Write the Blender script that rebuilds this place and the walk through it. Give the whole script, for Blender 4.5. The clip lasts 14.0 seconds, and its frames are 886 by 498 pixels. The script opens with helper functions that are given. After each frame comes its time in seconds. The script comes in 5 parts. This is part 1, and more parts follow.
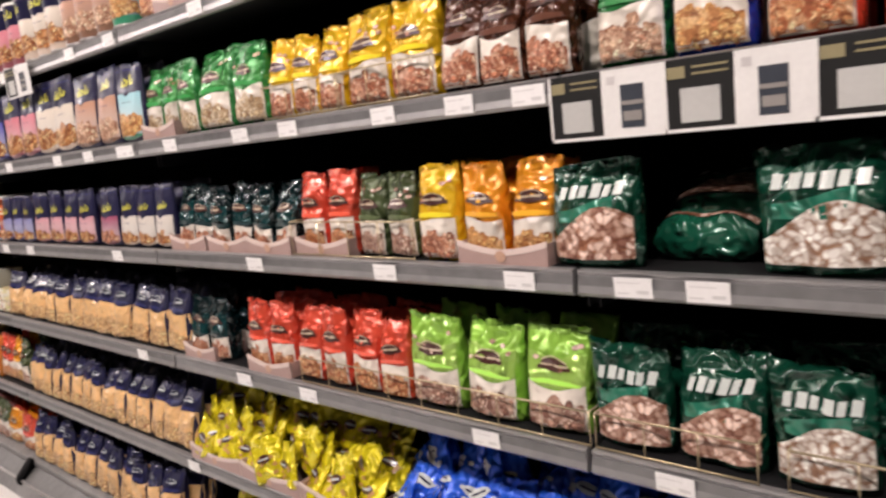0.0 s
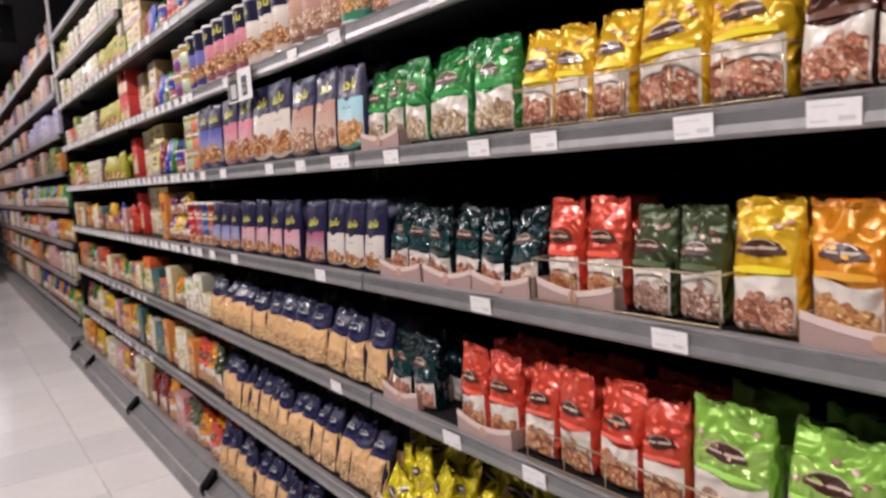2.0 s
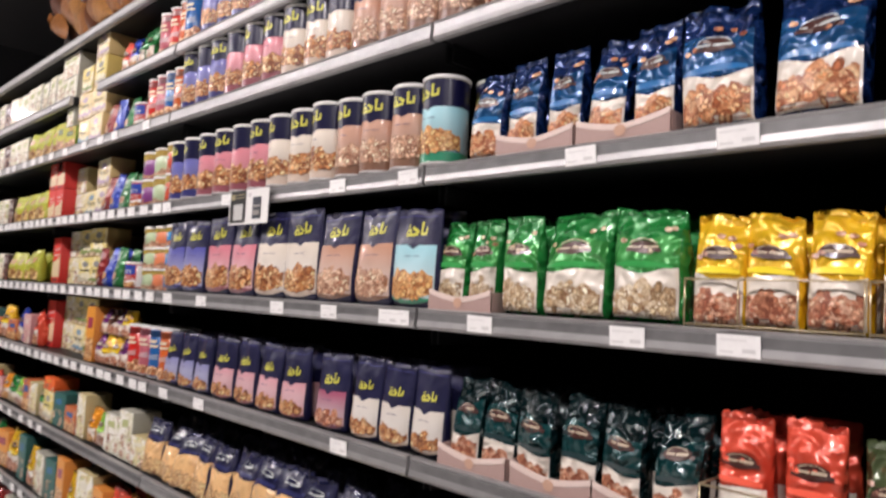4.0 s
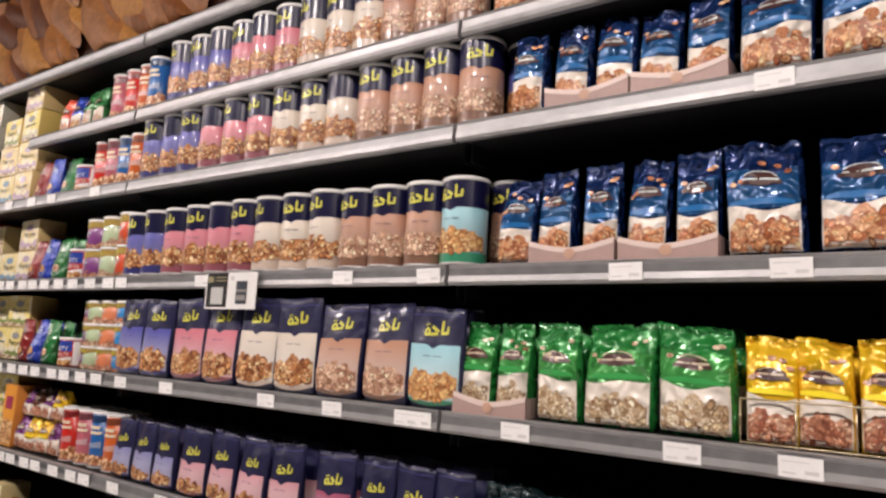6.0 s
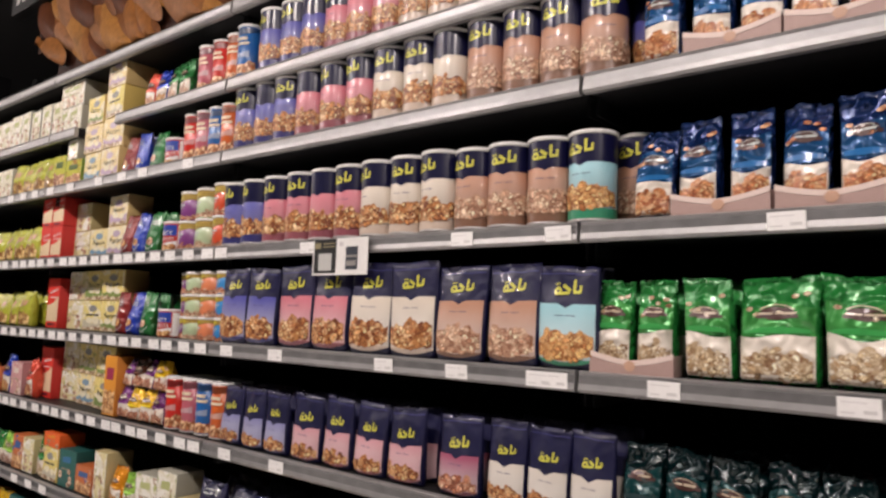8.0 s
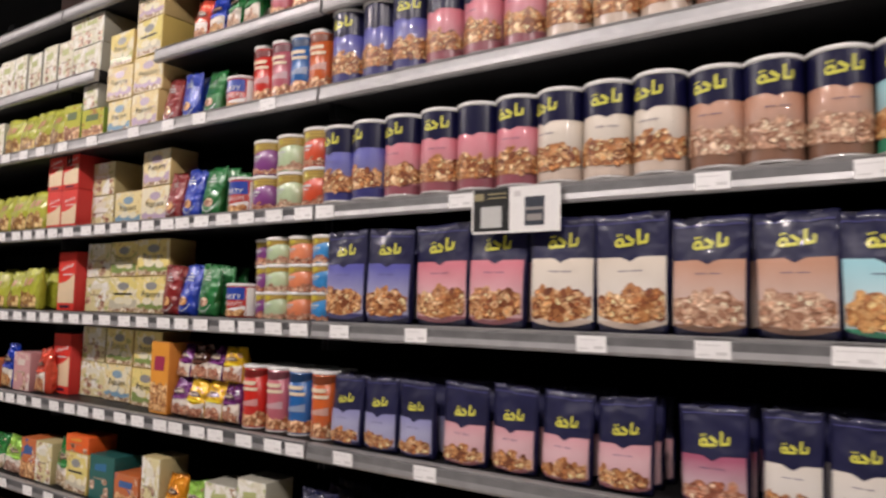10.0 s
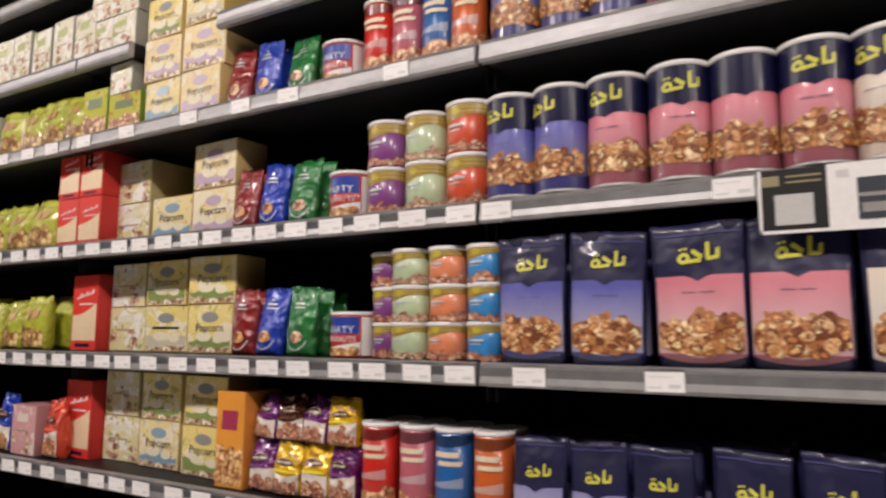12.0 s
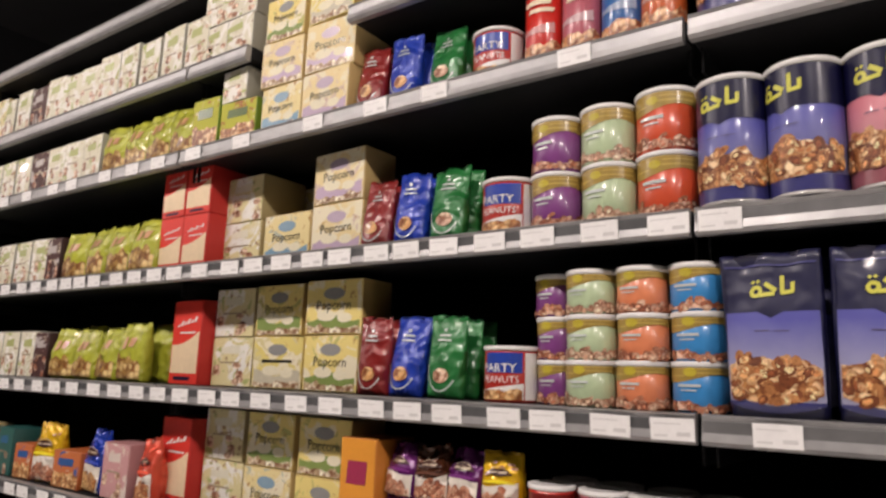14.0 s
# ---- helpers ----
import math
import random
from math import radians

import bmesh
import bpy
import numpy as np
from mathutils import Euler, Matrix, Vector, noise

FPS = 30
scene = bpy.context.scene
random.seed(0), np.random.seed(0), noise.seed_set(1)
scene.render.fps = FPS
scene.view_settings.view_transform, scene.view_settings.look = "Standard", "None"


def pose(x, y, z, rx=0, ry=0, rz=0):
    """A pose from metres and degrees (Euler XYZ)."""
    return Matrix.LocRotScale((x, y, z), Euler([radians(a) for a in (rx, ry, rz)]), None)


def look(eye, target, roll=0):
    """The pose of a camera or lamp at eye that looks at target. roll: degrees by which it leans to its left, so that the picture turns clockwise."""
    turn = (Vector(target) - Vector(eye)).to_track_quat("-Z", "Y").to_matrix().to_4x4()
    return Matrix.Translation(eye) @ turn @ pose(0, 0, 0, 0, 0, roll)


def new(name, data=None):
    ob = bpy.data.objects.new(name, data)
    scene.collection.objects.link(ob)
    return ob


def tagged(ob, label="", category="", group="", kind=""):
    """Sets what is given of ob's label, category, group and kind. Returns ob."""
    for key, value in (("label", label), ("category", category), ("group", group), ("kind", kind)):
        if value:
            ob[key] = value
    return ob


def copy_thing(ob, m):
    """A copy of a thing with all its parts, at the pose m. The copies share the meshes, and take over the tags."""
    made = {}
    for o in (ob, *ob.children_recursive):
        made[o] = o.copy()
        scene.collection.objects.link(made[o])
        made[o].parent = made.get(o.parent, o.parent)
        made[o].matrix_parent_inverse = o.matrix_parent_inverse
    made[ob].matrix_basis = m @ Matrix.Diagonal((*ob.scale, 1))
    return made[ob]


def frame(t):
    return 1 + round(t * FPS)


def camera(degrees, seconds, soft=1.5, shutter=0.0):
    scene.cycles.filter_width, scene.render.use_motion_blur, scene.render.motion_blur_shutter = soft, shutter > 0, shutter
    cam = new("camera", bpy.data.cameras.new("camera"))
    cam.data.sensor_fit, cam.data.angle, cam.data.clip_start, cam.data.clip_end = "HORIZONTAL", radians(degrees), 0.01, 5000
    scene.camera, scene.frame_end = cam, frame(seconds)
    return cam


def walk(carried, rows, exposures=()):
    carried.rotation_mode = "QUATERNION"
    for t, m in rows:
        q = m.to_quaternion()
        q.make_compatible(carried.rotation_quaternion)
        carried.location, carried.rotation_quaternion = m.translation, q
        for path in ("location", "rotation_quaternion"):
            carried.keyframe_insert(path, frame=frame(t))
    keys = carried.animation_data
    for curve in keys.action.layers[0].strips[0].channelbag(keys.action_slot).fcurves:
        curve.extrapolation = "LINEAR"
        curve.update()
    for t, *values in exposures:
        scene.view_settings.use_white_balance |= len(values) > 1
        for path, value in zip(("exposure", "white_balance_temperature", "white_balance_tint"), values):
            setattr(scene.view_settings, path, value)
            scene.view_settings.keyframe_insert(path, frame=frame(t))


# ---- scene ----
cam = camera(64.9, 14.0, soft=2.5, shutter=0.5)
PATH = [
    (0.0, (1.839, 0.305, 1.236), (0.557, 1.805, 0.905), -6.31),
    (0.5, (1.768, 0.334, 1.232), (0.401, 1.753, 0.891), -5.79),
    (1.0, (1.68, 0.414, 1.243), (0.168, 1.691, 0.955), -5.24),
    (1.5, (1.603, 0.447, 1.222), (-0.05, 1.542, 0.959), -4.36),
    (2.0, (1.487, 0.419, 1.237), (-0.125, 1.582, 1.017), -3.45),
    (2.5, (1.343, 0.325, 1.245), (-0.159, 1.641, 1.14), -2.43),
    (3.0, (1.247, 0.297, 1.263), (-0.278, 1.59, 1.228), -0.45),
    (3.5, (1.119, 0.288, 1.275), (-0.375, 1.615, 1.342), 1.57),
    (4.0, (1.034, 0.263, 1.319), (-0.367, 1.683, 1.463), 3.06),
    (6.5, (0.798, 0.03, 1.419), (-0.343, 1.646, 1.716), 2.96),
    (7.0, (0.782, 0.001, 1.405), (-0.443, 1.559, 1.673), 2.98),
    (7.5, (0.737, -0.002, 1.394), (-0.518, 1.538, 1.627), 2.38),
    (10.0, (-0.008, -0.026, 1.342), (-1.117, 1.63, 1.506), 1.15),
    (10.5, (-0.197, 0.076, 1.339), (-1.357, 1.691, 1.555), 1.3),
    (11.0, (-0.355, 0.16, 1.338), (-1.517, 1.767, 1.594), 2.09),
    (11.5, (-0.514, 0.169, 1.33), (-1.604, 1.822, 1.611), 3.49),
    (12.0, (-0.665, 0.122, 1.348), (-1.673, 1.833, 1.592), 0.24),
    (12.5, (-0.789, 0.159, 1.353), (-1.864, 1.827, 1.596), 0.11),
    (13.0, (-0.892, 0.245, 1.343), (-2.031, 1.84, 1.741), 1.24),
    (13.5, (-0.944, 0.269, 1.331), (-2.079, 1.86, 1.757), 2.47),
    (14.0, (-0.971, 0.229, 1.338), (-2.115, 1.829, 1.7), 1.86),
]
walk(cam, [(t, look(eye, target, roll)) for t, eye, target, roll in PATH], [(0.0, -0.80, 6400, 17), (1.0, -0.92, 6350, 17), (2.0, -1.05, 6050, 18), (4.0, -0.95, 6050, 15), (7.0, -1.16, 6450, 16), (10.0, -1.24, 6250, 15), (14.0, -1.29, 6450, 15)])

# ---- world and light ----
world = bpy.data.worlds.new("hall")
scene.world = world
world.use_nodes = True
world.node_tree.nodes["Background"].inputs[0].default_value = (0.9, 0.95, 1.0, 1)
world.node_tree.nodes["Background"].inputs[1].default_value = 0.004


def ceiling_lamp(x, y, z, long, wide, power, tilt):
    data = bpy.data.lights.new("box_light", "AREA")
    data.shape, data.size, data.size_y, data.energy = "RECTANGLE", long, wide, power
    data.color = (1.0, 0.89, 0.80)
    ob = new("box_light", data)
    ob.matrix_world = pose(x, y, z, tilt, 0, 0)
    return ob


for lamp_x in (-11.0, -8.0, -5.2, -3.3, -1.7, -0.1, 1.5, 3.3):
    ceiling_lamp(lamp_x, -0.55, 3.2, 0.42, 0.16, 74, 24)

# ---- materials ----
MATS = {}


def tree(name):
    m = bpy.data.materials.new(name)
    m.use_nodes = True
    return m, m.node_tree.nodes, m.node_tree.links, m.node_tree.nodes["Principled BSDF"]


def node(nodes, kind, **values):
    n = nodes.new(kind)
    for key, value in values.items():
        n.inputs[key.replace("_", " ")].default_value = value
    return n


def ramp(nodes, stops):
    r = nodes.new("ShaderNodeValToRGB")
    while len(r.color_ramp.elements) < len(stops):
        r.color_ramp.elements.new(0.5)
    for e, (at, c) in zip(r.color_ramp.elements, stops):
        e.position, e.color = at, (*c, 1)
    return r


def surface(name, colour, rough=0.5, metal=0.0, grain=60.0, vary=0.15, bump=0.1, coarse=7.0, coat=0.0):
    """A surface with colour variation at two scales and fine relief."""
    if name in MATS:
        return MATS[name]
    m, nodes, links, bsdf = tree(name)
    co = nodes.new("ShaderNodeTexCoord")
    info = nodes.new("ShaderNodeObjectInfo")
    shift = nodes.new("ShaderNodeVectorMath")
    shift.operation = "ADD"
    spread = nodes.new("ShaderNodeVectorMath")
    spread.operation = "SCALE"
    spread.inputs["Scale"].default_value = 7.0
    links.new(info.outputs["Random"], spread.inputs[0])
    links.new(co.outputs["Object"], shift.inputs[0])
    links.new(spread.outputs[0], shift.inputs[1])
    fine = node(nodes, "ShaderNodeTexNoise", Scale=grain, Detail=4.0)
    big = node(nodes, "ShaderNodeTexNoise", Scale=coarse, Detail=2.0)
    for n in (fine, big):
        links.new(shift.outputs[0], n.inputs["Vector"])
    add = nodes.new("ShaderNodeMath")
    add.operation = "ADD"
    links.new(fine.outputs[0], add.inputs[0])
    links.new(big.outputs[0], add.inputs[1])
    lo = tuple(c * (1 - vary) for c in colour)
    hi = tuple(min(1, c * (1 + vary)) for c in colour)
    r = ramp(nodes, [(0.3, lo), (0.7, hi)])
    half = nodes.new("ShaderNodeMath")
    half.operation = "MULTIPLY"
    half.inputs[1].default_value = 0.5
    links.new(add.outputs[0], half.inputs[0])
    links.new(half.outputs[0], r.inputs[0])
    links.new(r.outputs[0], bsdf.inputs["Base Color"])
    bsdf.inputs["Roughness"].default_value = rough
    bsdf.inputs["Metallic"].default_value = metal
    bsdf.inputs["Coat Weight"].default_value = coat
    bsdf.inputs["Coat Roughness"].default_value = 0.12
    if bump:
        b = node(nodes, "ShaderNodeBump", Strength=bump, Distance=0.004)
        links.new(add.outputs[0], b.inputs["Height"])
        links.new(b.outputs[0], bsdf.inputs["Normal"])
    MATS[name] = m
    return m


def foil(name, colour, rough=0.3, metal=0.25, crumple=0.9):
    """Crumpled glossy packaging film: ridged creases over the colour."""
    made = "foil " + name in MATS
    colour = tuple(c ** 1.15 for c in colour)
    m = surface("foil " + name, colour, rough, metal, grain=26.0, vary=0.2, bump=0, coarse=11.0, coat=0.5)
    if not made:
        nodes, links = m.node_tree.nodes, m.node_tree.links
        ridge = node(nodes, "ShaderNodeTexNoise", Scale=38.0, Detail=3.0)
        ridge.noise_type = "RIDGED_MULTIFRACTAL"
        shift = next(n for n in nodes if n.type == "VECT_MATH" and n.operation == "ADD")
        links.new(shift.outputs[0], ridge.inputs["Vector"])
        b = node(nodes, "ShaderNodeBump", Strength=crumple, Distance=0.04)
        links.new(ridge.outputs[0], b.inputs["Height"])
        bsdf = nodes["Principled BSDF"]
        links.new(b.outputs[0], bsdf.inputs["Normal"])
        links.new(b.outputs[0], bsdf.inputs["Coat Normal"])
    return m


def card(name, colour, rough=0.5):
    return surface("card " + name, tuple(c ** 1.2 for c in colour), rough, 0.0, grain=140.0, vary=0.06, bump=0.03, coarse=9.0)


def print_card(name, face, tints, rough=0.58):
    """A carton front with a busy food print: soft patches of several tints."""
    key = "print " + name
    if key in MATS:
        return MATS[key]
    m, nodes, links, bsdf = tree(key)
    co = nodes.new("ShaderNodeTexCoord")
    info = nodes.new("ShaderNodeObjectInfo")
    shift = nodes.new("ShaderNodeVectorMath")
    shift.operation = "MULTIPLY_ADD"
    shift.inputs[1].default_value = (3.0, 1.0, 5.0)
    links.new(info.outputs["Random"], shift.inputs[0])
    links.new(co.outputs["Object"], shift.inputs[2])
    last = None
    for k, (tint, scale, at) in enumerate(tints):
        n = node(nodes, "ShaderNodeTexNoise", Scale=scale, Detail=3.0, Distortion=1.2)
        far_shift = nodes.new("ShaderNodeVectorMath")
        far_shift.operation = "ADD"
        far_shift.inputs[1].default_value = (k * 3.1, k * 1.7, k * 2.3)
        links.new(shift.outputs[0], far_shift.inputs[0])
        links.new(far_shift.outputs[0], n.inputs["Vector"])
        edge = ramp(nodes, [(at, (0, 0, 0)), (at + 0.05, (1, 1, 1))])
        links.new(n.outputs[0], edge.inputs[0])
        mix = nodes.new("ShaderNodeMixRGB")
        mix.inputs[1].default_value = (*(c ** 1.2 for c in face), 1)
        mix.inputs[2].default_value = (*(c ** 1.2 for c in tint), 1)
        links.new(edge.outputs[0], mix.inputs[0])
        if last:
            links.new(last.outputs[0], mix.inputs[1])
        last = mix
    links.new(last.outputs[0], bsdf.inputs["Base Color"])
    bsdf.inputs["Roughness"].default_value = rough
    MATS[key] = m
    return m


def ink(name, colour, rough=0.4):
    return surface("ink " + name, tuple(c ** 1.2 for c in colour), rough, 0.0, grain=90.0, vary=0.08, bump=0.05, coarse=12.0, coat=0.4)


def ink_fade(name, low, high, z0, z1, rough=0.42):
    """Print that fades from one tint to another up the pack."""
    key = "fade " + name
    if key in MATS:
        return MATS[key]
    m, nodes, links, bsdf = tree(key)
    co = nodes.new("ShaderNodeTexCoord")
    sep = nodes.new("ShaderNodeSeparateXYZ")
    links.new(co.outputs["Object"], sep.inputs[0])
    span = node(nodes, "ShaderNodeMapRange", From_Min=z0, From_Max=z1)
    links.new(sep.outputs["Z"], span.inputs["Value"])
    grain = node(nodes, "ShaderNodeTexNoise", Scale=60.0, Detail=3.0)
    links.new(co.outputs["Object"], grain.inputs["Vector"])
    soft = nodes.new("ShaderNodeMath")
    soft.operation = "MULTIPLY_ADD"
    soft.inputs[1].default_value = 0.16
    links.new(grain.outputs[0], soft.inputs[0])
    links.new(span.outputs[0], soft.inputs[2])
    r = ramp(nodes, [(0.06, tuple(c ** 1.2 for c in low)), (1.0, tuple(c ** 1.2 for c in high))])
    links.new(soft.outputs[0], r.inputs[0])
    links.new(r.outputs[0], bsdf.inputs["Base Color"])
    bsdf.inputs["Roughness"].default_value = rough
    bsdf.inputs["Coat Weight"].default_value = 0.4
    MATS[key] = m
    return m


def nut_print(name, dark, mid, light, size=75.0, rough=0.38):
    """A printed heap of nuts: cells of brown with darker gaps."""
    key = "nuts " + name
    if key in MATS:
        return MATS[key]
    m, nodes, links, bsdf = tree(key)
    co = nodes.new("ShaderNodeTexCoord")
    wob = node(nodes, "ShaderNodeTexNoise", Scale=40.0, Detail=2.0)
    links.new(co.outputs["Object"], wob.inputs["Vector"])
    mix = nodes.new("ShaderNodeVectorMath")
    mix.operation = "MULTIPLY_ADD"
    mix.inputs[1].default_value = (0.022, 0.022, 0.022)
    links.new(wob.outputs["Color"], mix.inputs[0])
    links.new(co.outputs["Object"], mix.inputs[2])
    cells = node(nodes, "ShaderNodeTexVoronoi", Scale=size)
    links.new(mix.outputs[0], cells.inputs["Vector"])
    sep = nodes.new("ShaderNodeSeparateColor")
    links.new(cells.outputs["Color"], sep.inputs[0])
    tone = ramp(nodes, [(0.0, dark), (0.35, mid), (0.7, light), (1.0, tuple(min(1, c * 1.25 + 0.05) for c in light))])
    links.new(sep.outputs[0], tone.inputs[0])
    gap = ramp(nodes, [(0.38, (1, 1, 1)), (0.78, (0.34, 0.19, 0.12))])
    links.new(cells.outputs["Distance"], gap.inputs[0])
    mul = nodes.new("ShaderNodeMixRGB")
    mul.blend_type = "MULTIPLY"
    mul.inputs[0].default_value = 1.0
    links.new(tone.outputs[0], mul.inputs[1])
    links.new(gap.outputs[0], mul.inputs[2])
    links.new(mul.outputs[0], bsdf.inputs["Base Color"])
    bsdf.inputs["Roughness"].default_value = rough
    bsdf.inputs["Coat Weight"].default_value = 0.2
    MATS[key] = m
    LOOSE[key] = [loose_nut(key + end, dark, mid, light, gain) for end, gain in ((" loose", 0.92), (" bright", 1.5))]
    return m


LOOSE = {}


def loose_nut(name, dark, mid, light, gain):
    """Single printed nuts, each with a tone of its own."""
    m, nodes, links, bsdf = tree(name)
    geo = nodes.new("ShaderNodeNewGeometry")
    tone = ramp(nodes, [(at, tuple(min(0.9, x * gain) for x in c)) for at, c in ((0.0, tuple(0.7 * x for x in dark)), (0.22, dark), (0.55, mid), (1.0, light))])
    links.new(geo.outputs["Random Per Island"], tone.inputs[0])
    co = nodes.new("ShaderNodeTexCoord")
    skin = node(nodes, "ShaderNodeTexNoise", Scale=240.0, Detail=2.0)
    links.new(co.outputs["Object"], skin.inputs["Vector"])
    shade = ramp(nodes, [(0.35, (0.62, 0.55, 0.50)), (0.6, (1, 1, 1))])
    links.new(skin.outputs[0], shade.inputs[0])
    mul = nodes.new("ShaderNodeMixRGB")
    mul.blend_type = "MULTIPLY"
    mul.inputs[0].default_value = 1.0
    links.new(tone.outputs[0], mul.inputs[1])
    links.new(shade.outputs[0], mul.inputs[2])
    links.new(mul.outputs[0], bsdf.inputs["Base Color"])
    bsdf.inputs["Roughness"].default_value = 0.38
    return m


MIXED = nut_print("mixed", (0.26, 0.08, 0.03), (0.60, 0.28, 0.10), (0.84, 0.58, 0.33), 96.0)
PALE = nut_print("pale", (0.42, 0.22, 0.14), (0.64, 0.40, 0.27), (0.80, 0.60, 0.44), 100.0)
ROSY = nut_print("rosy", (0.34, 0.11, 0.06), (0.58, 0.26, 0.15), (0.78, 0.52, 0.38), 85.0)
GOLD = nut_print("gold", (0.48, 0.20, 0.07), (0.70, 0.38, 0.14), (0.80, 0.52, 0.25), 90.0)
WALNUT = nut_print("walnut", (0.26, 0.12, 0.085), (0.50, 0.31, 0.23), (0.74, 0.56, 0.47), 95.0)
CHALK = nut_print("chalk", (0.48, 0.42, 0.36), (0.68, 0.62, 0.55), (0.80, 0.76, 0.70), 105.0)
TOFFEE = nut_print("toffee", (0.62, 0.37, 0.17), (0.70, 0.45, 0.22), (0.78, 0.55, 0.30), 80.0)
LIMEDIM = ink("soft lime", (0.66, 0.64, 0.12))
AMBER = nut_print("amber", (0.42, 0.13, 0.05), (0.66, 0.30, 0.13), (0.80, 0.52, 0.30), 90.0)
SEED = nut_print("seed", (0.42, 0.28, 0.15), (0.66, 0.52, 0.34), (0.82, 0.73, 0.56), 95.0)

BLACK = surface("black powder coat", (0.006, 0.006, 0.0065), 0.6, 0, 300, 0.2, 0.05)
STEEL = surface("dark shelf steel", (0.016, 0.016, 0.017), 0.45, 0.2, 200, 0.25, 0.05)
for dull in (BLACK, STEEL):
    dull.node_tree.nodes["Principled BSDF"].inputs["Specular IOR Level"].default_value = 0.08
RAIL = surface("grey price rail plastic", (0.36, 0.355, 0.355), 0.42, 0.55, 30, 0.2, 0.04, 3.0)
CHROME = surface("scuffed steel", (0.50, 0.49, 0.48), 0.3, 0.35, 40, 0.2, 0.06)
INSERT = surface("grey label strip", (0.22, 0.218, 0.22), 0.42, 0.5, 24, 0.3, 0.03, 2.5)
# strip copy for the top levels, lamp gleam put into its colour
LITINSERT = surface("pale label strip", (0.40, 0.398, 0.40), 0.45, 0.5, 24, 0.2, 0.03, 2.5)
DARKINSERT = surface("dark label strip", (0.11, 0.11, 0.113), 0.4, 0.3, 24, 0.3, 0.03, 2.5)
DECK = surface("grey deck paint", (0.27, 0.265, 0.26), 0.4, 0.1, 35, 0.25, 0.05, 4.0)
WIRE = surface("brass-tone wire", (0.62, 0.52, 0.34), 0.3, 0.8, 100, 0.1, 0.0)
TAG = card("tag paper", (0.88, 0.87, 0.86))
GREYINK = ink("grey print", (0.66, 0.64, 0.63))
WHITE = card("white", (0.80, 0.79, 0.77), 0.4)
CREAM = card("cream", (0.76, 0.66, 0.50))
NAVY = foil("navy", (0.012, 0.0125, 0.066), 0.46, 0.05, 0.1)
NAVYINK = surface("ink navy", (0.005, 0.0052, 0.036), 0.3, 0.0, 90, 0.08, 0.05, 12, 0.15)
SILVER = ink("silver", (0.62, 0.66, 0.64), 0.25)
BLACKINK = ink("black", (0.015, 0.013, 0.012))
BROWNINK = ink("dark brown", (0.085, 0.026, 0.018))
LID = surface("white lid plastic", (0.74, 0.73, 0.71), 0.35, 0, 80, 0.05, 0.02)
TRAYCARD = card("plum tray card", (0.48, 0.35, 0.32))
TRAYLIP = card("tray inside", (0.74, 0.62, 0.57))

# ---- mesh helpers ----


PLAIN = [False]
KEEP = ("body", "colour_panel", "wall", "navy_band", "lid", "white_field", "front_print", "gold_band")
FINE = ("nut_picture", "corner_fleck", "nut_specks", "specks", "emblem", "emblem_band", "caption", "caption_band", "print", "title", "food_picture", "block_mark")


def part(name, bm, material, parent, label="", smooth=True):
    """One mesh under a thing; packs that stand behind others keep their large parts alone."""
    if PLAIN[0] and name not in KEEP:
        bm.free()
        return None
    data = bpy.data.meshes.new(name)
    bm.to_mesh(data)
    bm.free()
    if smooth:
        data.polygons.foreach_set("use_smooth", [True] * len(data.polygons))
    data.materials.append(material)
    ob = new(name, data)
    ob.parent = parent
    if label:
        ob["label"] = label
    if name in FINE:
        ob["kind"] = "stuff"
    return ob


def root(name, label, category, group="", kind=""):
    ob = new(name)
    ob.empty_display_size = 0.02
    return tagged(ob, label, category, group, kind)


def box_bm(x0, x1, y0, y1, z0, z1, bevel=0.0):
    bm = bmesh.new()
    bmesh.ops.create_cube(bm, size=1)
    for v in bm.verts:
        v.co = Vector((x0 + (v.co.x + 0.5) * (x1 - x0), y0 + (v.co.y + 0.5) * (y1 - y0), z0 + (v.co.z + 0.5) * (z1 - z0)))
    if bevel:
        bmesh.ops.bevel(bm, geom=bm.edges[:], offset=bevel, segments=2, affect="EDGES", profile=0.5)
    return bm


def grid_bm(rows):
    """A sheet from rows of points."""
    bm = bmesh.new()
    vs = [[bm.verts.new(p) for p in row] for row in rows]
    for a, b in zip(vs, vs[1:]):
        for i in range(len(a) - 1):
            bm.faces.new((a[i], a[i + 1], b[i + 1], b[i]))
    return bm


def ring_bm(rings, bottom=True, top=True):
    """A closed tube through rings of points."""
    bm = bmesh.new()
    vs = [[bm.verts.new(p) for p in r] for r in rings]
    n = len(vs[0])
    for a, b in zip(vs, vs[1:]):
        for i in range(n):
            bm.faces.new((a[i], a[(i + 1) % n], b[(i + 1) % n], b[i]))
    if bottom:
        bm.faces.new(vs[0][::-1])
    if top:
        bm.faces.new(vs[-1])
    return bm


def rod_bm(points, r=0.0016, n=6):
    rings = []
    for i, p in enumerate(points):
        a, b = Vector(points[max(0, i - 1)]), Vector(points[min(len(points) - 1, i + 1)])
        q = (b - a).to_track_quat("Z", "Y")
        rings.append([Vector(p) + q @ Vector((r * math.cos(k * math.tau / n), r * math.sin(k * math.tau / n), 0)) for k in range(n)])
    return ring_bm(rings)


